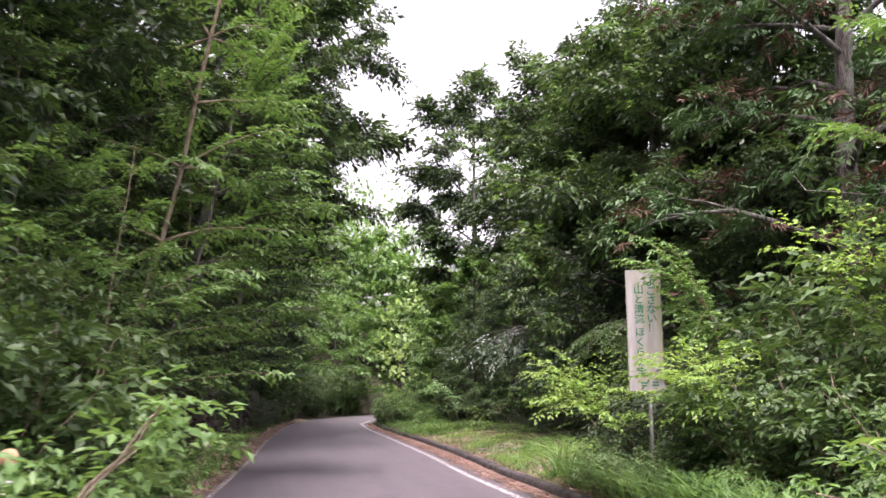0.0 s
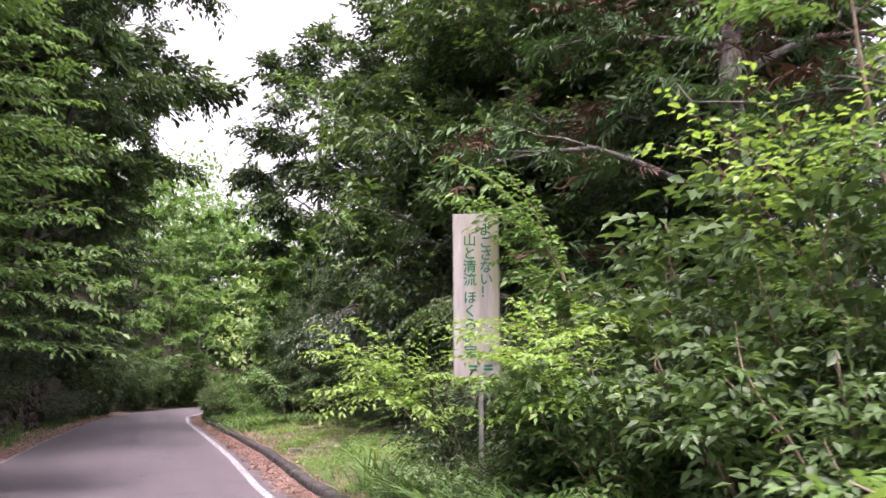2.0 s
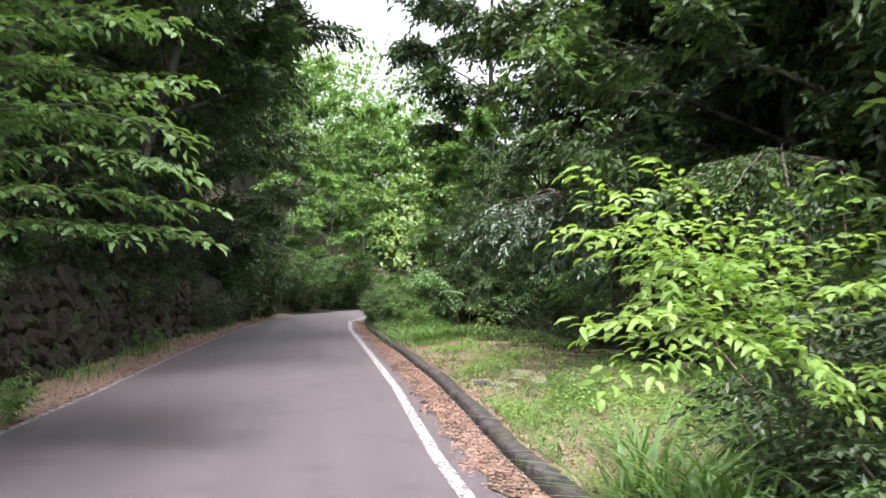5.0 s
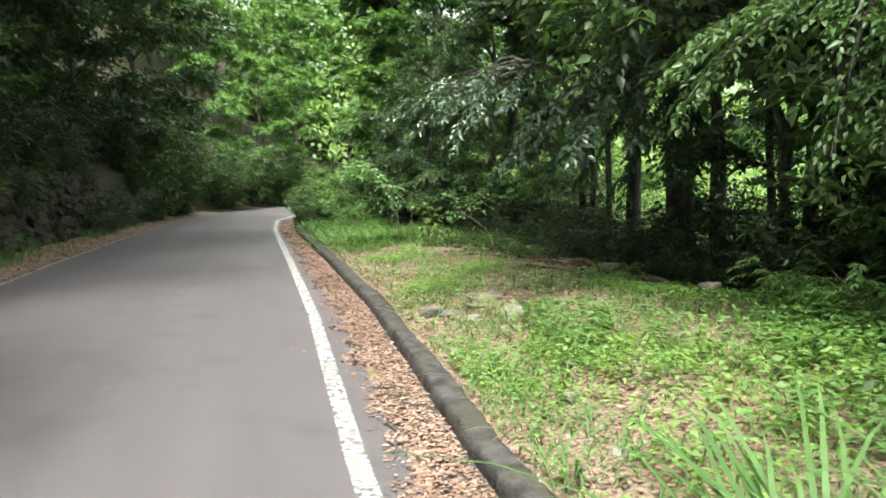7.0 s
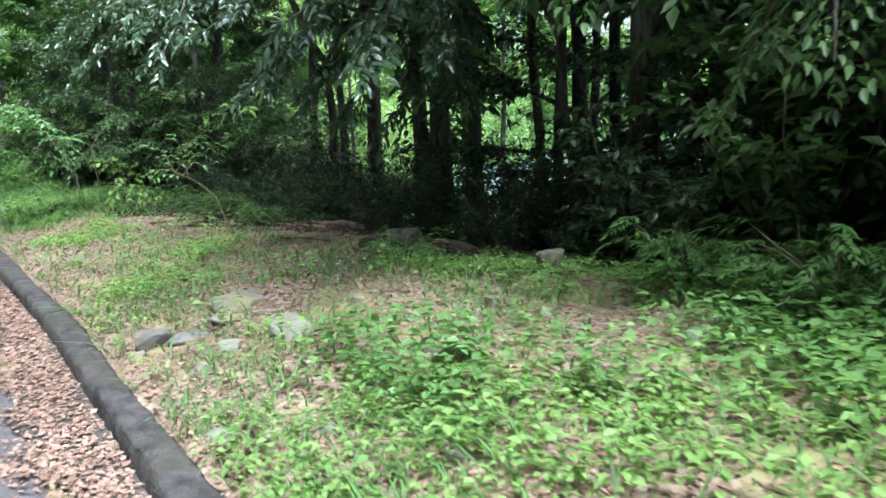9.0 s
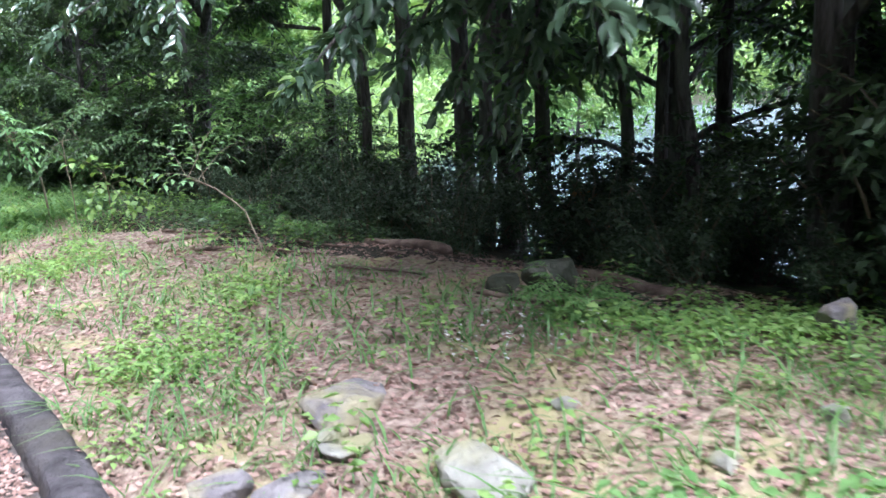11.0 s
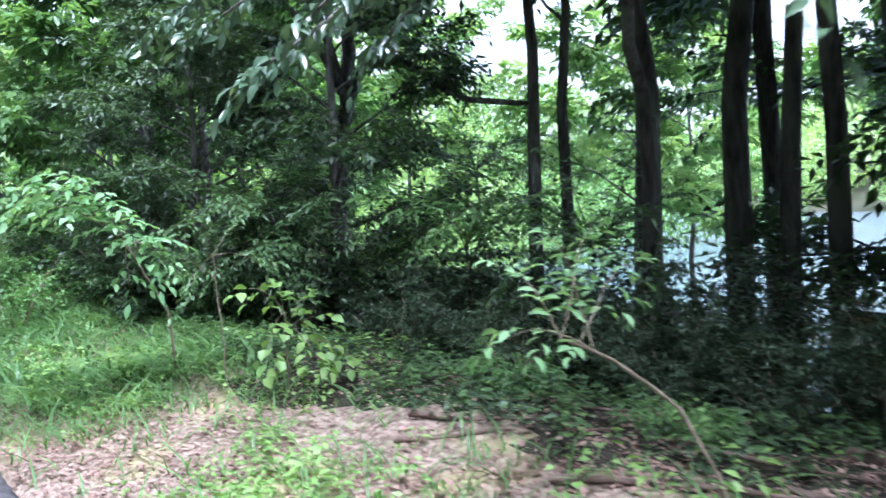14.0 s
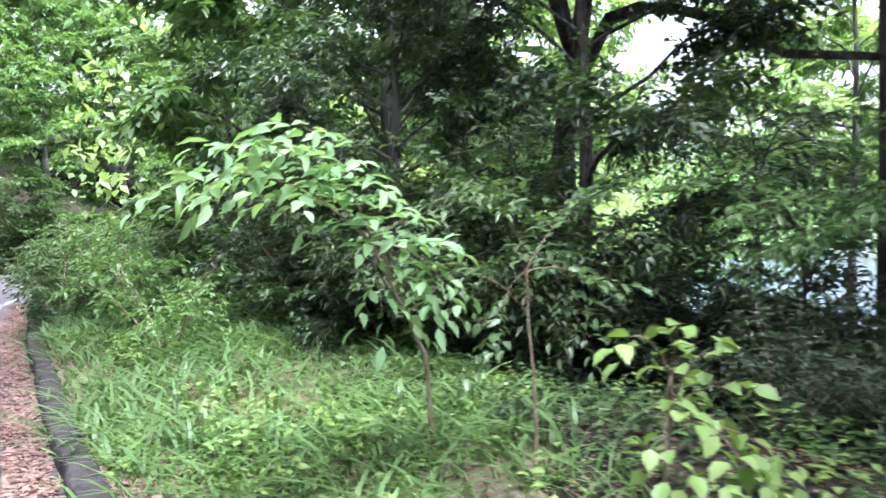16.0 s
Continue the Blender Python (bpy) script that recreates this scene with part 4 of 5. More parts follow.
grow_to("roadside_sapling", "slender tree with fresh green layered sprays leaning over the road", 82, [(-4.8, 11.6, 0.5), (-4.4, 11.5, 1.9), (-4.1, 11.4, 3.2), (-3.7, 11.3, 5.0), (-3.35, 11.2, 6.8), (-3.1, 11.1, 7.8)],
        [(-4.6 + 0.21 * z + math.cos(a) * L, 11.5 + math.sin(a) * L, z + 0.1 * L) for z, L, a in TIERS], (0.13, 0.065), LEAF_BRIGHT, r=0.045, category="tree", fork=9, bare=0.2, fan=(0.6, 0.07), sag=0.06, tiers=True)
grow_to("roadside_sapling", "young tree with layered fresh leaves hanging over the stone wall", 83, [(-5.2, 14.3, 1.4), (-4.7, 14.2, 2.6), (-4.2, 14.2, 4.2), (-3.8, 14.1, 6.4)],
        [(-4.5 + 0.12 * z + math.cos(1.5 * math.sin(a * 1.3)) * L * 1.4, 14.1 + math.sin(1.5 * math.sin(a * 1.3)) * L * 1.4, z + 0.35) for z, L, a in TIERS], (0.115, 0.056), LEAF_BRIGHT, r=0.035, bark=BARK, category="tree", fork=7, bare=0.15, fan=(0.55, 0.06), sag=0.05, tiers=True)


# ---- far woods across the lake and on the hills ----
def far_woods(name, label, seed, spots, h, leaf, mat, per_tree):
    rng = np.random.default_rng(seed)
    P = []
    for x, y in spots:
        z = float(ground_z(x, y))
        n = per_tree
        u = unit(rng.normal(0, 1, (n, 3))) * rng.uniform(0.55, 1, (n, 1))
        hh = h * rng.uniform(0.7, 1.2)
        P.append(np.array([x, y, z + hh * 0.5]) + u * [hh * 0.42, hh * 0.42, hh * 0.55])
    P = np.vstack(P)
    n = len(P)
    v, f = leaves(rng, P, rng.normal(0, 1, (n, 3)) - [0, 0, 0.4], np.array([0, 0, 1.0]) + rng.normal(0, 0.5, (n, 3)), leaf, leaf * 0.6)
    tagged(new(name, mesh_of(name, v, f, mat)), label, "woods", kind="stuff")


frng = np.random.default_rng(5)
# woods across the water get the leaf colour lightened for daylight and haze
far_woods("far_woods", "light green woods on the far lake shore", 91, [(165 + frng.uniform(-6, 30), y + frng.uniform(-4, 4)) for y in np.arange(-120, 300, 8)], 16, 1.5, LEAF_FAR_LIT, 420)
far_woods("valley_woods", "light green woods beyond the bend", 92, [(x + frng.uniform(-2, 2), 70 + frng.uniform(-6, 26)) for x in np.arange(-40, 60, 3)], 12.5, 0.5, LEAF_BRIGHT, 1300)
far_woods("shore_thicket", "fresh green thicket on the far curve of the shore", 94, [(13 - k + (y - 58) * 0.85 + frng.uniform(-2, 2), y) for k in (-5, 0, 7) for y in np.arange(50, 110, 2.4)], 7.5, 0.42, LEAF_FAR_LIT, 600)
far_woods("far_hillside", "pale green woods covering the hill beyond the lake", 95, [(x + frng.uniform(-5, 5), y + frng.uniform(-5, 5)) for x in np.arange(186, 330, 15) for y in np.arange(-40, 330, 15)], 17, 2.8, LEAF_FAR_LIT, 110)
far_woods("hill_woods", "dark woods on the hillside above the road", 93, [(-17 - frng.uniform(0, 10), y + frng.uniform(-2, 2)) for y in np.arange(-16, 62, 4.0)], 11, 0.7, LEAF_DARK, 600)

# ---- verge, grass, fallen leaves ----
grng = np.random.default_rng(101)


def scatter(n, ya, yb, lo, hi):
    """Random places between two edges given as functions of y."""
    y = grng.uniform(ya, yb, n)
    s = grng.random(n)
    return lo(y) * (1 - s) + hi(y) * s, y


def patchy(x, y):
    return 0.5 + 0.25 * np.sin(x * 2.1 + 1.3 * np.sin(y * 1.1)) + 0.25 * np.sin(y * 1.7 + 1.1 * np.sin(x * 1.9 + 2.0)) + 0.15 * np.sin(x * 5.1 + y * 3.3)


def flat_leaves(name, label, x, y, z, size, material, tilt=0.16):
    n = len(x)
    a = grng.uniform(0, 2 * np.pi, n)
    way = np.stack([np.cos(a), np.sin(a), grng.normal(0, tilt * 0.5, n)], 1)
    size = size * np.clip(grng.lognormal(-0.05, 0.24, n), 0.55, 1.5)
    v, f = leaves(grng, np.stack([x, y, z + grng.uniform(0.002, 0.014, n)], 1), way, np.array([0, 0, 1.0]) + grng.normal(0, tilt, (n, 3)), size, size * grng.uniform(0.4, 0.8, n), cup=0.15)
    tagged(new(name, mesh_of(name, v, f, material)), label, "fallen leaves", kind="stuff")


x, y = scatter(52000, 4, 38, lambda y: right_line(y) + 0.13, lambda y: kerb_x(y) - 0.1)
keep = grng.random(len(x)) < (0.06 + 0.94 * np.clip((x - right_line(y) - 0.16 - 0.07 * np.sin(y * 4.3) - 0.05 * np.sin(y * 9.1)) / 0.2, 0, 1)) * np.clip(0.55 + 1.1 * patchy(x * 3, y * 2.3), 0.3, 1)
x, y = x[keep], y[keep]
flat_leaves("gutter_litter", "brown and pinkish fallen leaves along the kerb", x, y, np.where(x > right_line(y) + 0.2, 0.03, road_z(x, y)), 0.037, LITTER, 0.26)
x, y = scatter(24000, 2, 40, lambda y: left_line(y) - 0.95, lambda y: left_line(y) + 0.03)
flat_leaves("bank_litter", "brown fallen leaves at the foot of the wall", x, y, np.maximum(ground_z(x, y), np.where(x > left_line(y) - 0.12, 0.015, -1)), 0.045, LITTER, 0.25)
x, y = scatter(150000, 9, 33, lambda y: kerb_x(y) + 0.1, lambda y: edge_x(y) + 1.7)
keep = grng.random(len(x)) < np.clip(1.0 - (x - edge_x(y) + 0.9 + np.interp(y, [22, 23.5], [0, 0.5])) / np.interp(y, [22, 23.5], [1.4, 0.7]), np.interp(y, [22, 23.5], [0.5, 0.2]), 1)
x, y = x[keep], y[keep]
flat_leaves("verge_litter", "brown fallen leaves scattered over the verge", x, y, ground_z(x, y), 0.034, LITTER, 0.32)
x, y = scatter(400, 4, 36, lambda y: left_line(y), right_line)
keep = grng.random(len(x)) < 0.35
flat_leaves("road_litter", "a few fallen leaves on the asphalt", x[keep], y[keep], road_z(x[keep], y[keep]), 0.05, LITTER)


def ground_cover(name, label, x, y, leaf, per, high, material):
    n = len(x)
    z = ground_z(x, y)
    B, D = [], []
    for i in range(per):
        a = grng.uniform(0, 2 * np.pi, n)
        B.append(np.stack([x, y, z], 1) + np.stack([np.cos(a) * 0.04, np.sin(a) * 0.04, high * grng.uniform(0.2, 1.0, n)], 1))
        D.append(np.stack([np.cos(a), np.sin(a), grng.uniform(-0.3, 0.4, n)], 1))
    v, f = leaves(grng, np.vstack(B), np.vstack(D), np.array([0, 0, 1.0]) + grng.normal(0, 0.25, (n * per, 3)), leaf, leaf * 0.62)
    tagged(new(name, mesh_of(name, v, f, material)), label, "weeds", kind="stuff")


def grass(name, label, x, y, high, wide, material, arch=0.5):
    n = len(x)
    z = ground_z(x, y)
    a = grng.uniform(0, 2 * np.pi, n)
    H = high * grng.uniform(0.5, 1.25, n)
    out = np.stack([np.cos(a), np.sin(a), np.zeros(n)], 1) * (H * arch * grng.uniform(0.3, 1.3, n))[:, None]
    side = np.stack([-np.sin(a), np.cos(a), np.zeros(n)], 1) * wide / 2
    up = np.array([0, 0, 1.0])
    b = np.stack([x, y, z - 0.01], 1)
    rows = []
    for q, w in ((0.0, 0.7), (0.4, 1.0), (0.75, 0.7)):
        c = b + out * q ** 1.6 * 1.3 + up * (H * (q - 0.42 * arch * q * q))[:, None]
        rows += [c - side * w, c + side * w]
    rows.append(b + out * 1.3 + up * (H * (1 - 0.42 * arch) * 0.95)[:, None])
    v = np.stack(rows, 1).reshape(-1, 3)
    f = (np.arange(n)[:, None, None] * 7 + np.array([[0, 1, 3], [0, 3, 2], [2, 3, 5], [2, 5, 4], [4, 5, 6]])[None]).reshape(-1, 3)
    tagged(new(name, mesh_of(name, v, f, material)), label, "grass", kind="stuff")


x, y = scatter(30000, 8, 34, lambda y: kerb_x(y) + 0.15, lambda y: edge_x(y) + 0.3)
keep = grng.random(len(x)) < np.clip(patchy(x, y) * 2.2 - 0.95 + np.interp(y, [8, 12, 15.5, 18, 20, 22, 24.3, 25.8, 40], [0.8, 0.35, 0.0, -0.3, -0.45, -0.6, -0.6, 0.0, 0.1]) + 0.45 * np.sin(x * 9.0 + 2 * np.sin(y * 7.0)) * np.sin(y * 8.3) + 0.25 * np.clip(x - kerb_x(y) - 1.5, 0, 1.5) - 0.7 * np.clip(1 - (x - kerb_x(y)) / 1.1, 0, 1) * np.interp(y, [14, 15.5, 19, 20], [0, 1, 1, 0.4]) - 1.6 * np.clip((x - edge_x(y) + 1.3) / 0.8, 0, 1) * np.interp(y, [18.5, 19.5, 25, 26], [0, 1, 1, 0.3]), 0.015, 1)
ground_cover("ground_cover", "low bright green weeds on the verge", x[keep], y[keep], 0.042, 7, 0.1, LEAF_COVER)
x, y = scatter(36000, 8, 38, lambda y: kerb_x(y) + 0.12, lambda y: edge_x(y) + np.interp(y, [18, 20, 26, 28], [0.1, -0.8, -0.5, 0.2]))
keep = grng.random(len(x)) < np.clip(np.interp(y, [8, 13, 15, 21, 24.3, 25.6, 38], [1, 0.8, 0.35, 0.12, 0.1, 0.7, 1]) * (0.4 + patchy(x + 3, y)), 0, 1)
grass("verge_grass", "short grass on the verge", x[keep], y[keep], 0.24, 0.012, GRASS, 1.2)
x, y = scatter(2600, 3, 38, lambda y: left_line(y) - 1.0, lambda y: left_line(y) - 0.4)
keep = grng.random(len(x)) < patchy(x, y)
grass("bank_grass", "grass at the foot of the wall", x[keep], y[keep], 0.28, 0.014, GRASS)
cl = [(1.75, 9.2), (1.55, 9.9), (1.9, 8.4), (2.2, 7.6), (2.35, 6.9), (1.5, 10.6), (1.3, 11.6), (2.6, 6.2), (1.35, 12.8), (2.2, 8.8), (2.6, 13.0), (3.2, 12.6), (2.0, 12.2), (2.9, 7.4), (3.2, 6.9), (2.7, 8.0), (3.4, 6.4), (2.5, 8.7), (1.8, 10.3)]
cl = [(max(a, float(kerb_x(b)) + 0.35), b) for a, b in cl]
x = np.concatenate([c[0] + grng.normal(0, 0.1, 60) for c in cl])
y = np.concatenate([c[1] + grng.normal(0, 0.11, 60) for c in cl])
grass("tall_grass", "tufts of long arching grass below the sign", x, y, 0.8, 0.022, GRASS, 1.0)


x, y = scatter(2600, 9, 30, lambda y: kerb_x(y) + 0.5, lambda y: edge_x(y) + 0.6)
keep = grng.random(len(x)) < np.clip(patchy(x + 5, y + 1) * 2 - 0.7, 0, 1) * np.interp(y, [9, 12, 16, 18, 24, 26, 30], [1, 1, 0.7, 0.12, 0.12, 0.6, 0.6])
ground_cover("seedlings", "knee-low green seedlings and weeds on the verge", x[keep], y[keep], 0.056, 13, 0.24, LEAF_COVER)
x, y = scatter(1500, 10.5, 17.5, lambda y: kerb_x(y) + 0.9, lambda y: edge_x(y) + 0.5)
keep = grng.random(len(x)) < np.clip(patchy(x * 1.4 + 2, y * 1.4 + 4) * 2.4 - 0.9, 0, 1)
ground_cover("weeds", "darker green leafy weeds standing among the ground cover", x[keep], y[keep], 0.062, 14, 0.26, LEAF_BRIGHT)
x, y = scatter(6500, 25, 37, lambda y: kerb_x(y) - 0.05, lambda y: edge_x(y) + np.interp(y, [25, 28], [-0.4, 0.2]))
keep = grng.random(len(x)) < np.clip(0.15 + patchy(x + 1, y + 2), 0, 1) * np.interp(y, [25, 26.5], [0.2, 1])
grass("lush_grass", "lush broad-bladed grass along the verge", x[keep], y[keep], 0.34, 0.024, GRASS, 1.1)


x, y = scatter(900, 21.8, 28.5, lambda y: edge_x(y) - 0.7, lambda y: edge_x(y) + 1.4)
keep = grng.random(len(x)) < np.clip(patchy(x * 1.6 + 1, y * 1.6) * 2.0 - 0.5, 0.05, 1)
ground_cover("bank_weeds", "dark green weeds on the shaded lake bank", x[keep], y[keep], 0.045, 10, 0.15, LEAF_DARK)
x, y = scatter(220, 21.8, 27.0, lambda y: edge_x(y) - 0.6, lambda y: edge_x(y) + 0.4)
ground_cover("bank_seedlings", "scattered mid-green seedlings at the top of the bank", x, y, 0.055, 10, 0.2, LEAF_MID)

x, y = scatter(13000, 13, 22.5, lambda y: kerb_x(y) + 0.12, lambda y: edge_x(y) - 0.4)
keep = grng.random(len(x)) < np.clip(patchy(x * 2.3 + 4, y * 2.1 + 1) * 1.7 - 0.45, 0.04, 1)
grass("fine_grass", "fine short grass growing through the leaf litter", x[keep], y[keep], 0.11, 0.008, GRASS, 0.9)

# ---- the sign ----
def box(cx, cy, cz, sx, sy, sz, bevel=0.0):
    bm = bmesh.new()
    bmesh.ops.create_cube(bm, size=1.0, matrix=Matrix.Translation((cx, cy, cz)) @ Matrix.Diagonal((sx, sy, sz, 1)))
    if bevel:
        bmesh.ops.bevel(bm, geom=bm.edges[:], offset=bevel, segments=2, affect="EDGES", profile=0.6)
    return bm


def part(name, bm, material, parent, label=""):
    me = bpy.data.meshes.new(name)
    bm.to_mesh(me)
    bm.free()
    me.materials.append(material)
    ob = new(name, me)
    ob.parent = parent
    return tagged(ob, label)


sign = tagged(new("notice_sign"), "tall weathered white sign with green Japanese lettering on a pole", "sign")
sign.matrix_basis = pose(2.665, 10.755, float(ground_z(2.665, 10.755)), 0, 0, -18)
GZ = float(ground_z(2.665, 10.755))
part("board", box(0, 0, 2.265 - GZ, 0.44, 0.018, 1.6, 0.004), SIGN_WHITE, sign, "white board stained by rain")
for sx in (-0.222, 0.222):
    part("edge_strip", box(sx, 0, 2.265 - GZ, 0.012, 0.03, 1.61, 0.003), METAL, sign, "grey metal edge")
pole_v, pole_f = tube([(0.03, 0.035, -0.3), (0.03, 0.035, 1.2), (0.03, 0.035, 2.7)], [0.024] * 3, 10)
child("pole", mesh_of("pole", pole_v, pole_f, METAL, True), sign, "grey steel pole")


def letters(text, x, top, step, size):
    z = top
    for ch in text:
        if ch != " ":
            cu = bpy.data.curves.new("character", "FONT")
            cu.body, cu.size, cu.align_x, cu.align_y = ch, size, "CENTER", "CENTER"
            cu.extrude, cu.offset = 0.001, 0.0015
            tmp = bpy.data.objects.new("tmp", cu)
            me = bpy.data.meshes.new_from_object(tmp)
            bpy.data.objects.remove(tmp)
            me.materials.clear()
            me.materials.append(SIGN_GREEN)
            ob = child("character", me, sign)
            ob.matrix_basis = pose(x, -0.0115, z - GZ, 90, 0, 0)
            z -= step
        else:
            z -= step * 0.35


letters("山と清流 ほくらの宝", -0.06, 2.79, 0.13, 0.135)
letters("よごさない！", 0.1, 2.89, 0.122, 0.135)
for bx, bz, bw in ((-0.035, 1.57, 0.09), (-0.035, 1.535, 0.07), (0.11, 1.575, 0.08), (0.11, 1.54, 0.09)):
    part("lettering_bar", box(bx, -0.0105, bz - GZ, bw, 0.003, 0.02), SIGN_GREEN, sign)

# ---- delineator post, rocks, log, board ----
post = tagged(new("delineator_post"), "white roadside post with a round reflector", "road post")
post.location = (-2.62, 5.05, float(ground_z(-2.62, 5.05)))
child("shaft", mesh_of("shaft", *tube([(0, 0, -0.2), (0, 0, 0.5), (0, 0, 0.98)], [0.03] * 3, 10), POST_WHITE, True), post)
child("reflector", mesh_of("reflector", *tube([(0, 0.012, 1.05), (0, -0.02, 1.05), (0, -0.024, 1.05)], [0.055, 0.055, 0.045], 16), REFLECTOR, True), post, "faded orange reflector")


def rock(name, label, seed, x, y, sx, sy, sz, material, turn=0.0, sink=0.5):
    rng = np.random.default_rng(seed)
    bm = bmesh.new()
    bmesh.ops.create_icosphere(bm, subdivisions=4, radius=1.0)
    cuts = [(unit(rng.normal(0, 1, 3)), rng.uniform(0.45, 0.78)) for _ in range(11)] + [(np.array([0, 0, 1.0]), 0.62)]
    for v in bm.verts:
        c = np.array(v.co)
        for nrm, d in cuts:
            k = c @ nrm - d
            if k > 0:
                c = c - nrm * k * 0.97
        c = c * (1 + 0.06 * noise.noise(Vector(c * 2.2) + Vector((seed, 0, 0))) + 0.025 * noise.noise(Vector(c * 7.0)))
        v.co = Vector((c[0] * sx, c[1] * sy, c[2] * sz))
    for f in bm.faces:
        f.smooth = True
    me = bpy.data.meshes.new(name)
    bm.to_mesh(me)
    bm.free()
    me.materials.append(material)
    ob = new(name, me)
    ob.matrix_basis = pose(x, y, float(ground_z(x, y)) + sz * (0.6 - sink), 0, 0, turn)
    return tagged(ob, label, name.split("_")[-1], "rocks on the verge" if name == "rock" else "")


rock("rock", "flat grey boulder half sunk in the verge", 3, 1.49, 18.83, 0.27, 0.2, 0.12, STONE, 20, 0.7)
rock("rock", "pale square-edged stone on the verge", 4, 1.62, 17.95, 0.2, 0.24, 0.13, STONE_PALE, 10)
rock("rock", "grey stone beside the kerb", 5, 0.85, 18.45, 0.16, 0.13, 0.13, STONE, 40)
rock("rock", "flat greenish stone on the verge", 6, 1.1, 18.35, 0.16, 0.1, 0.07, STONE, 0)
rock("rock", "small pale stone on the verge", 7, 1.25, 17.9, 0.09, 0.08, 0.07, STONE_PALE, 60)
rock("rock", "yellowish stone in bare earth", 8, 1.32, 18.45, 0.13, 0.1, 0.05, STONE_PALE, 30)
rock("rock", "mossy boulder under the trees", 9, 2.92, 19.5, 0.2, 0.15, 0.17, STONE_MOSS, 0, 0.2)
rock("rock", "small mossy stone under the trees", 10, 2.66, 19.6, 0.1, 0.09, 0.11, STONE_MOSS, 0, 0.2)
rock("rock", "pale stone at the edge of the bank", 12, 3.5, 18.15, 0.14, 0.11, 0.15, STONE, 10, 0.1)

pebble_rng = np.random.default_rng(23)
for i in range(38):
    py = pebble_rng.uniform(12.5, 18.6)
    px = float(kerb_x(py)) + 0.25 + pebble_rng.random() ** 1.3 * (float(edge_x(py)) - float(kerb_x(py)) - 0.4)
    q = pebble_rng.uniform(0.035, 0.095)
    rock("rock", "small pale stone lying among weeds", 40 + i, px, py, q, q * 0.75, q * 0.7, STONE_PALE, float(pebble_rng.uniform(0, 180)))

for x0, y0, x1, y1 in ((2.76, 21.95, 3.08, 21.1), (3.3, 20.4, 3.62, 19.0)):
    log_p = [(x0 + (x1 - x0) * q + 0.02 * math.sin(q * 6), y0 + (y1 - y0) * q) for q in np.linspace(0, 1, 12)]
    log_v, log_f = tube([(a, b, float(ground_z(a, b)) + 0.025) for a, b in log_p], np.linspace(0.04, 0.05, 12) + 0.004 * np.sin(np.arange(12) * 2.1), 9)
    tagged(new("fallen_log", mesh_of("fallen_log", log_v, log_f, DEAD_WOOD, True)), "brown rotting log half sunk in leaf litter", "log", "fallen logs")
stick_rng = np.random.default_rng(17)
for i in range(16):
    y0 = stick_rng.uniform(17.5, 24.5)
    x0 = float(edge_x(y0)) + stick_rng.uniform(-1.0, 0.8)
    a, L = stick_rng.uniform(-0.7, 0.7) - 0.7, stick_rng.uniform(0.4, 1.3)
    x1, y1 = x0 + math.cos(a) * L, y0 + math.sin(a) * L
    sv, sf = tube(bend(stick_rng, (x0, y0, float(ground_z(x0, y0)) + 0.025), (x1, y1, float(ground_z(x1, y1)) + 0.025), 6, 0.06), np.linspace(0.018, 0.007, 6), 5)
    tagged(new("fallen_branch", mesh_of("fallen_branch", sv, sf, DEAD_WOOD, True)), "brown dead branch lying on leaf litter", "branch", "fallen branches")

# tilted orange board down by the shore
board = tagged(new("orange_board"), "faded orange board with a dark rim standing by the shore", "board")
board.matrix_basis = pose(7.4, 25.45, float(ground_z(7.4, 25.45)), 0, 4, -46)
BH = 0.15 - float(ground_z(7.4, 25.45))
part("panel", box(0, 0, BH / 2, 0.6, 0.04, BH, 0.01), ORANGE, board)
part("rim", box(0, 0, BH + 0.02, 0.65, 0.07, 0.06, 0.01), KERB, board, "dark rim")

# broad-leaved weed beside the road
grow_to("broadleaf_weed", "tall weed with broad pale green leaves", 79, [(2.8, 4.95, 0.3), (2.8, 4.95, 0.8), (2.78, 4.9, 1.05)],
        [(2.6, 4.75, 1.15), (2.75, 4.7, 1.3), (2.95, 4.8, 1.2)], (0.26, 0.085), LEAF_COVER, r=0.012, twigs=2, per=3, reach=0.1, droop=0.3, category="weed")

# ---- wall of dark stones at the foot of the steep bank ----
wall = tagged(new("stone_wall"), "dark dry-stone retaining wall under foliage", "wall", kind="structure")


def wall_x(y):
    return left_line(y) - 0.95


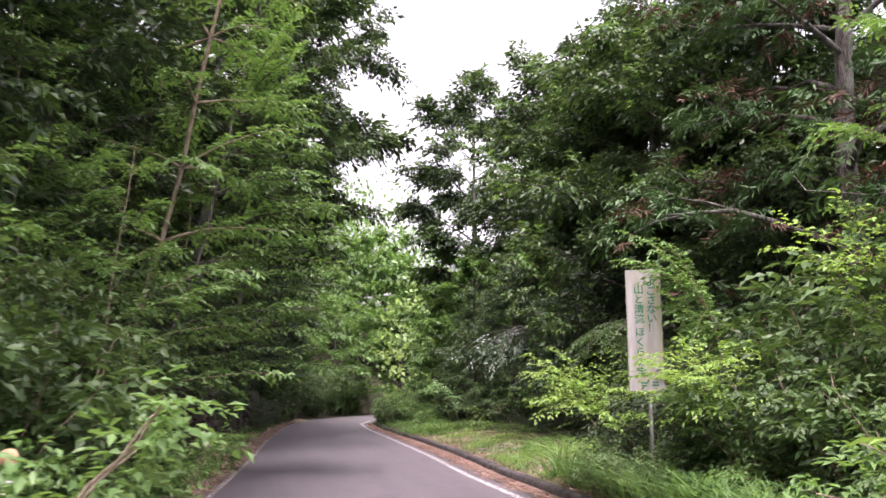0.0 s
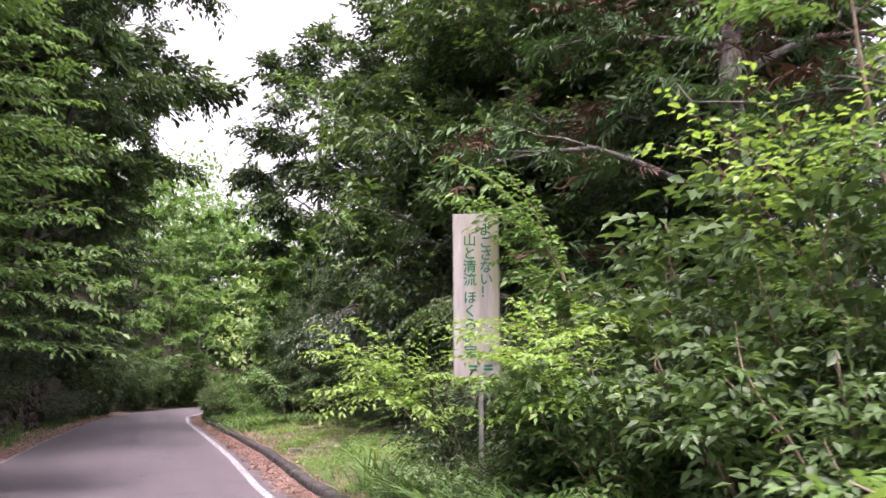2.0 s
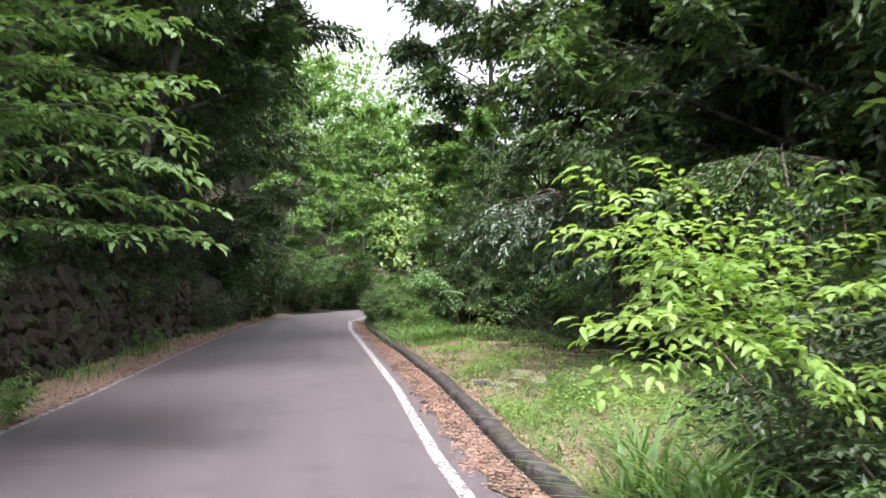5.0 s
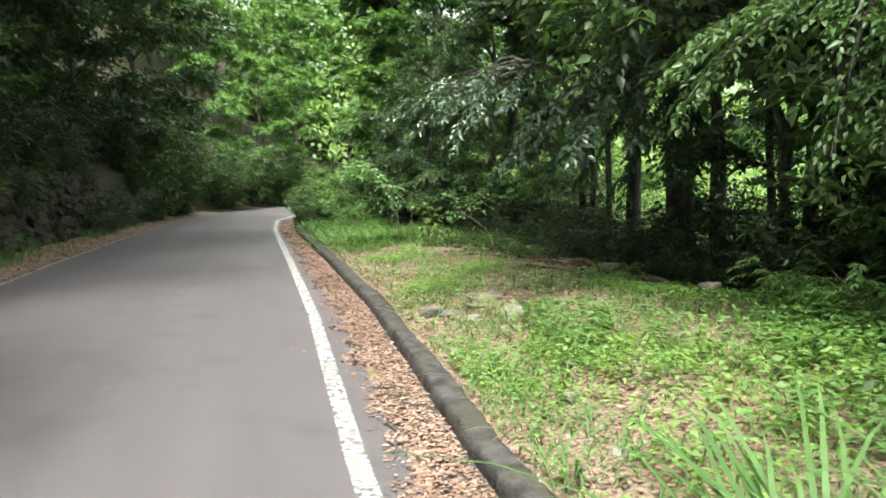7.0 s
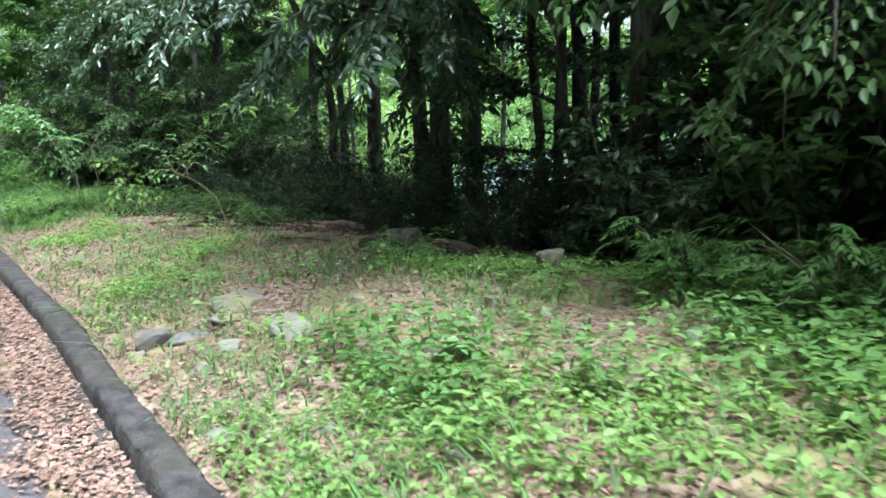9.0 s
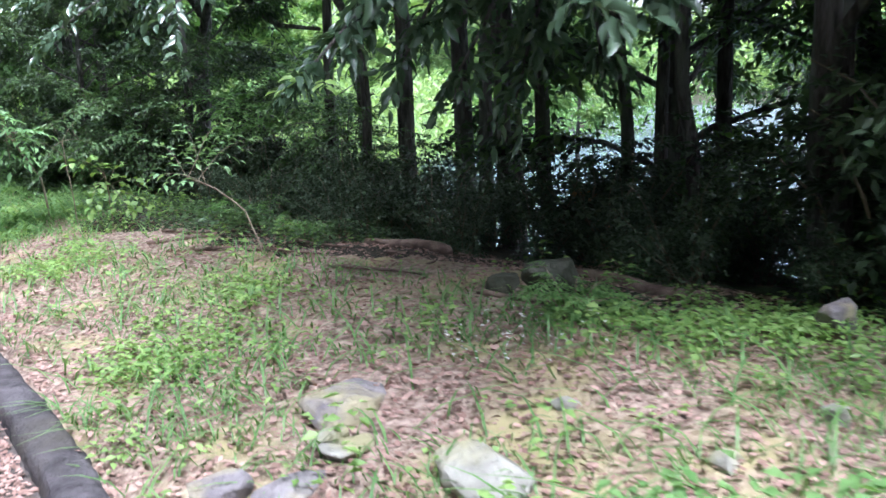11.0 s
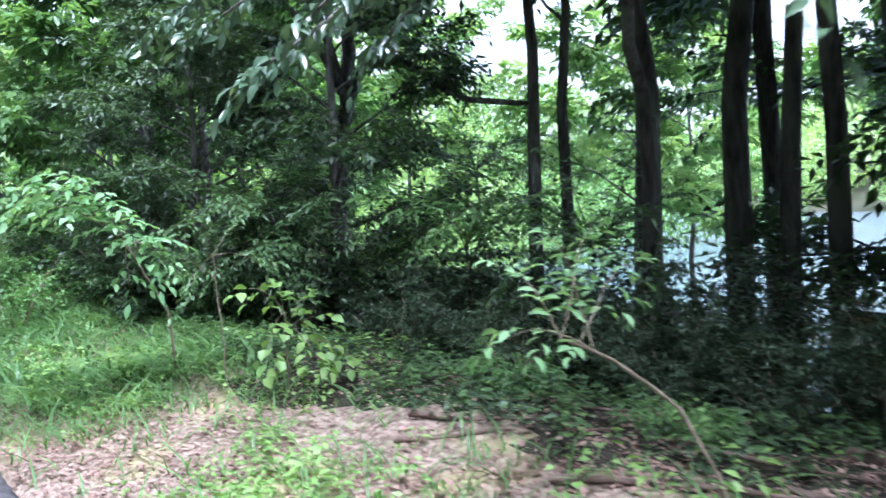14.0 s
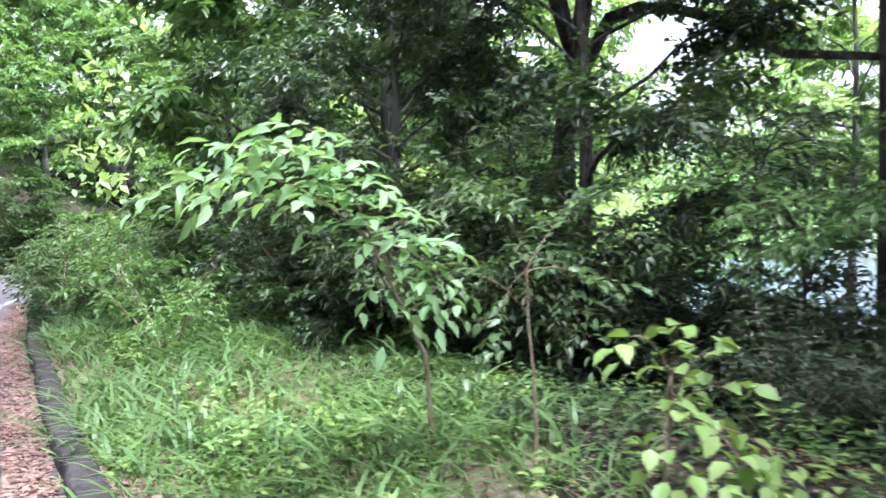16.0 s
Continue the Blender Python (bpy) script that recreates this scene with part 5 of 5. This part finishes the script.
wy = np.arange(12.0, 41, 0.5)
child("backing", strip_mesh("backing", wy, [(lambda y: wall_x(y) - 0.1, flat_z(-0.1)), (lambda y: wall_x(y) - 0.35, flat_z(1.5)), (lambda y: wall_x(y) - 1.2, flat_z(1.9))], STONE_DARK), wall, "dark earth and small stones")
wrng = np.random.default_rng(55)
stones = []
for k in range(6):
    bm = bmesh.new()
    bmesh.ops.create_cube(bm, size=1.0)
    bmesh.ops.bevel(bm, geom=bm.edges[:], offset=0.3, segments=1, affect="EDGES", profile=0.5)
    for v in bm.verts:
        v.co += Vector(wrng.normal(0, 0.09, 3))
    me = bpy.data.meshes.new("stone")
    bm.to_mesh(me)
    bm.free()
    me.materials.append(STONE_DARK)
    stones.append(me)
for row in range(6):
    yy = 12.2 + wrng.uniform(0, 0.3)
    while yy < 32:
        w, hgt = wrng.uniform(0.2, 0.4) * (1.0 if yy < 20 else 1.9), wrng.uniform(0.24, 0.38)
        z = 0.12 + row * 0.25
        ob = new("stone", stones[wrng.integers(6)])
        ob.parent = wall
        slope = math.degrees(math.atan2(float(wall_x(yy + 0.5) - wall_x(yy - 0.5)), 1.0))
        ob.matrix_basis = pose(float(wall_x(yy + w / 2)) - 0.1 - z * 0.16, yy + w / 2, z + wrng.uniform(-0.08, 0.08), wrng.uniform(-35, 35), wrng.uniform(-12, 12), -slope + wrng.uniform(-5, 5)) @ Matrix.Diagonal((wrng.uniform(0.2, 0.3), w * 0.98, hgt, 1))
        yy += w * 0.92

# pale bare earth by the shore, small white flowers on the verge
rock("earth_mound", "pale bare earth mound at the lake shore", 14, 8.6, 25.0, 1.5, 1.1, 0.5, SAND, 30, 0.4)
FLOWER = leaf_material("white_petal", (0.62, 0.62, 0.58), (0.78, 0.78, 0.76), 0.5, 0.3, (1.0, 1.0, 0.95))
fx, fy = 2.25 + grng.normal(0, 0.22, 16), 18.9 + grng.normal(0, 0.25, 16)
ground_cover("white_flowers", "tiny white flowers among the weeds", fx, fy, 0.022, 5, 0.16, FLOWER)
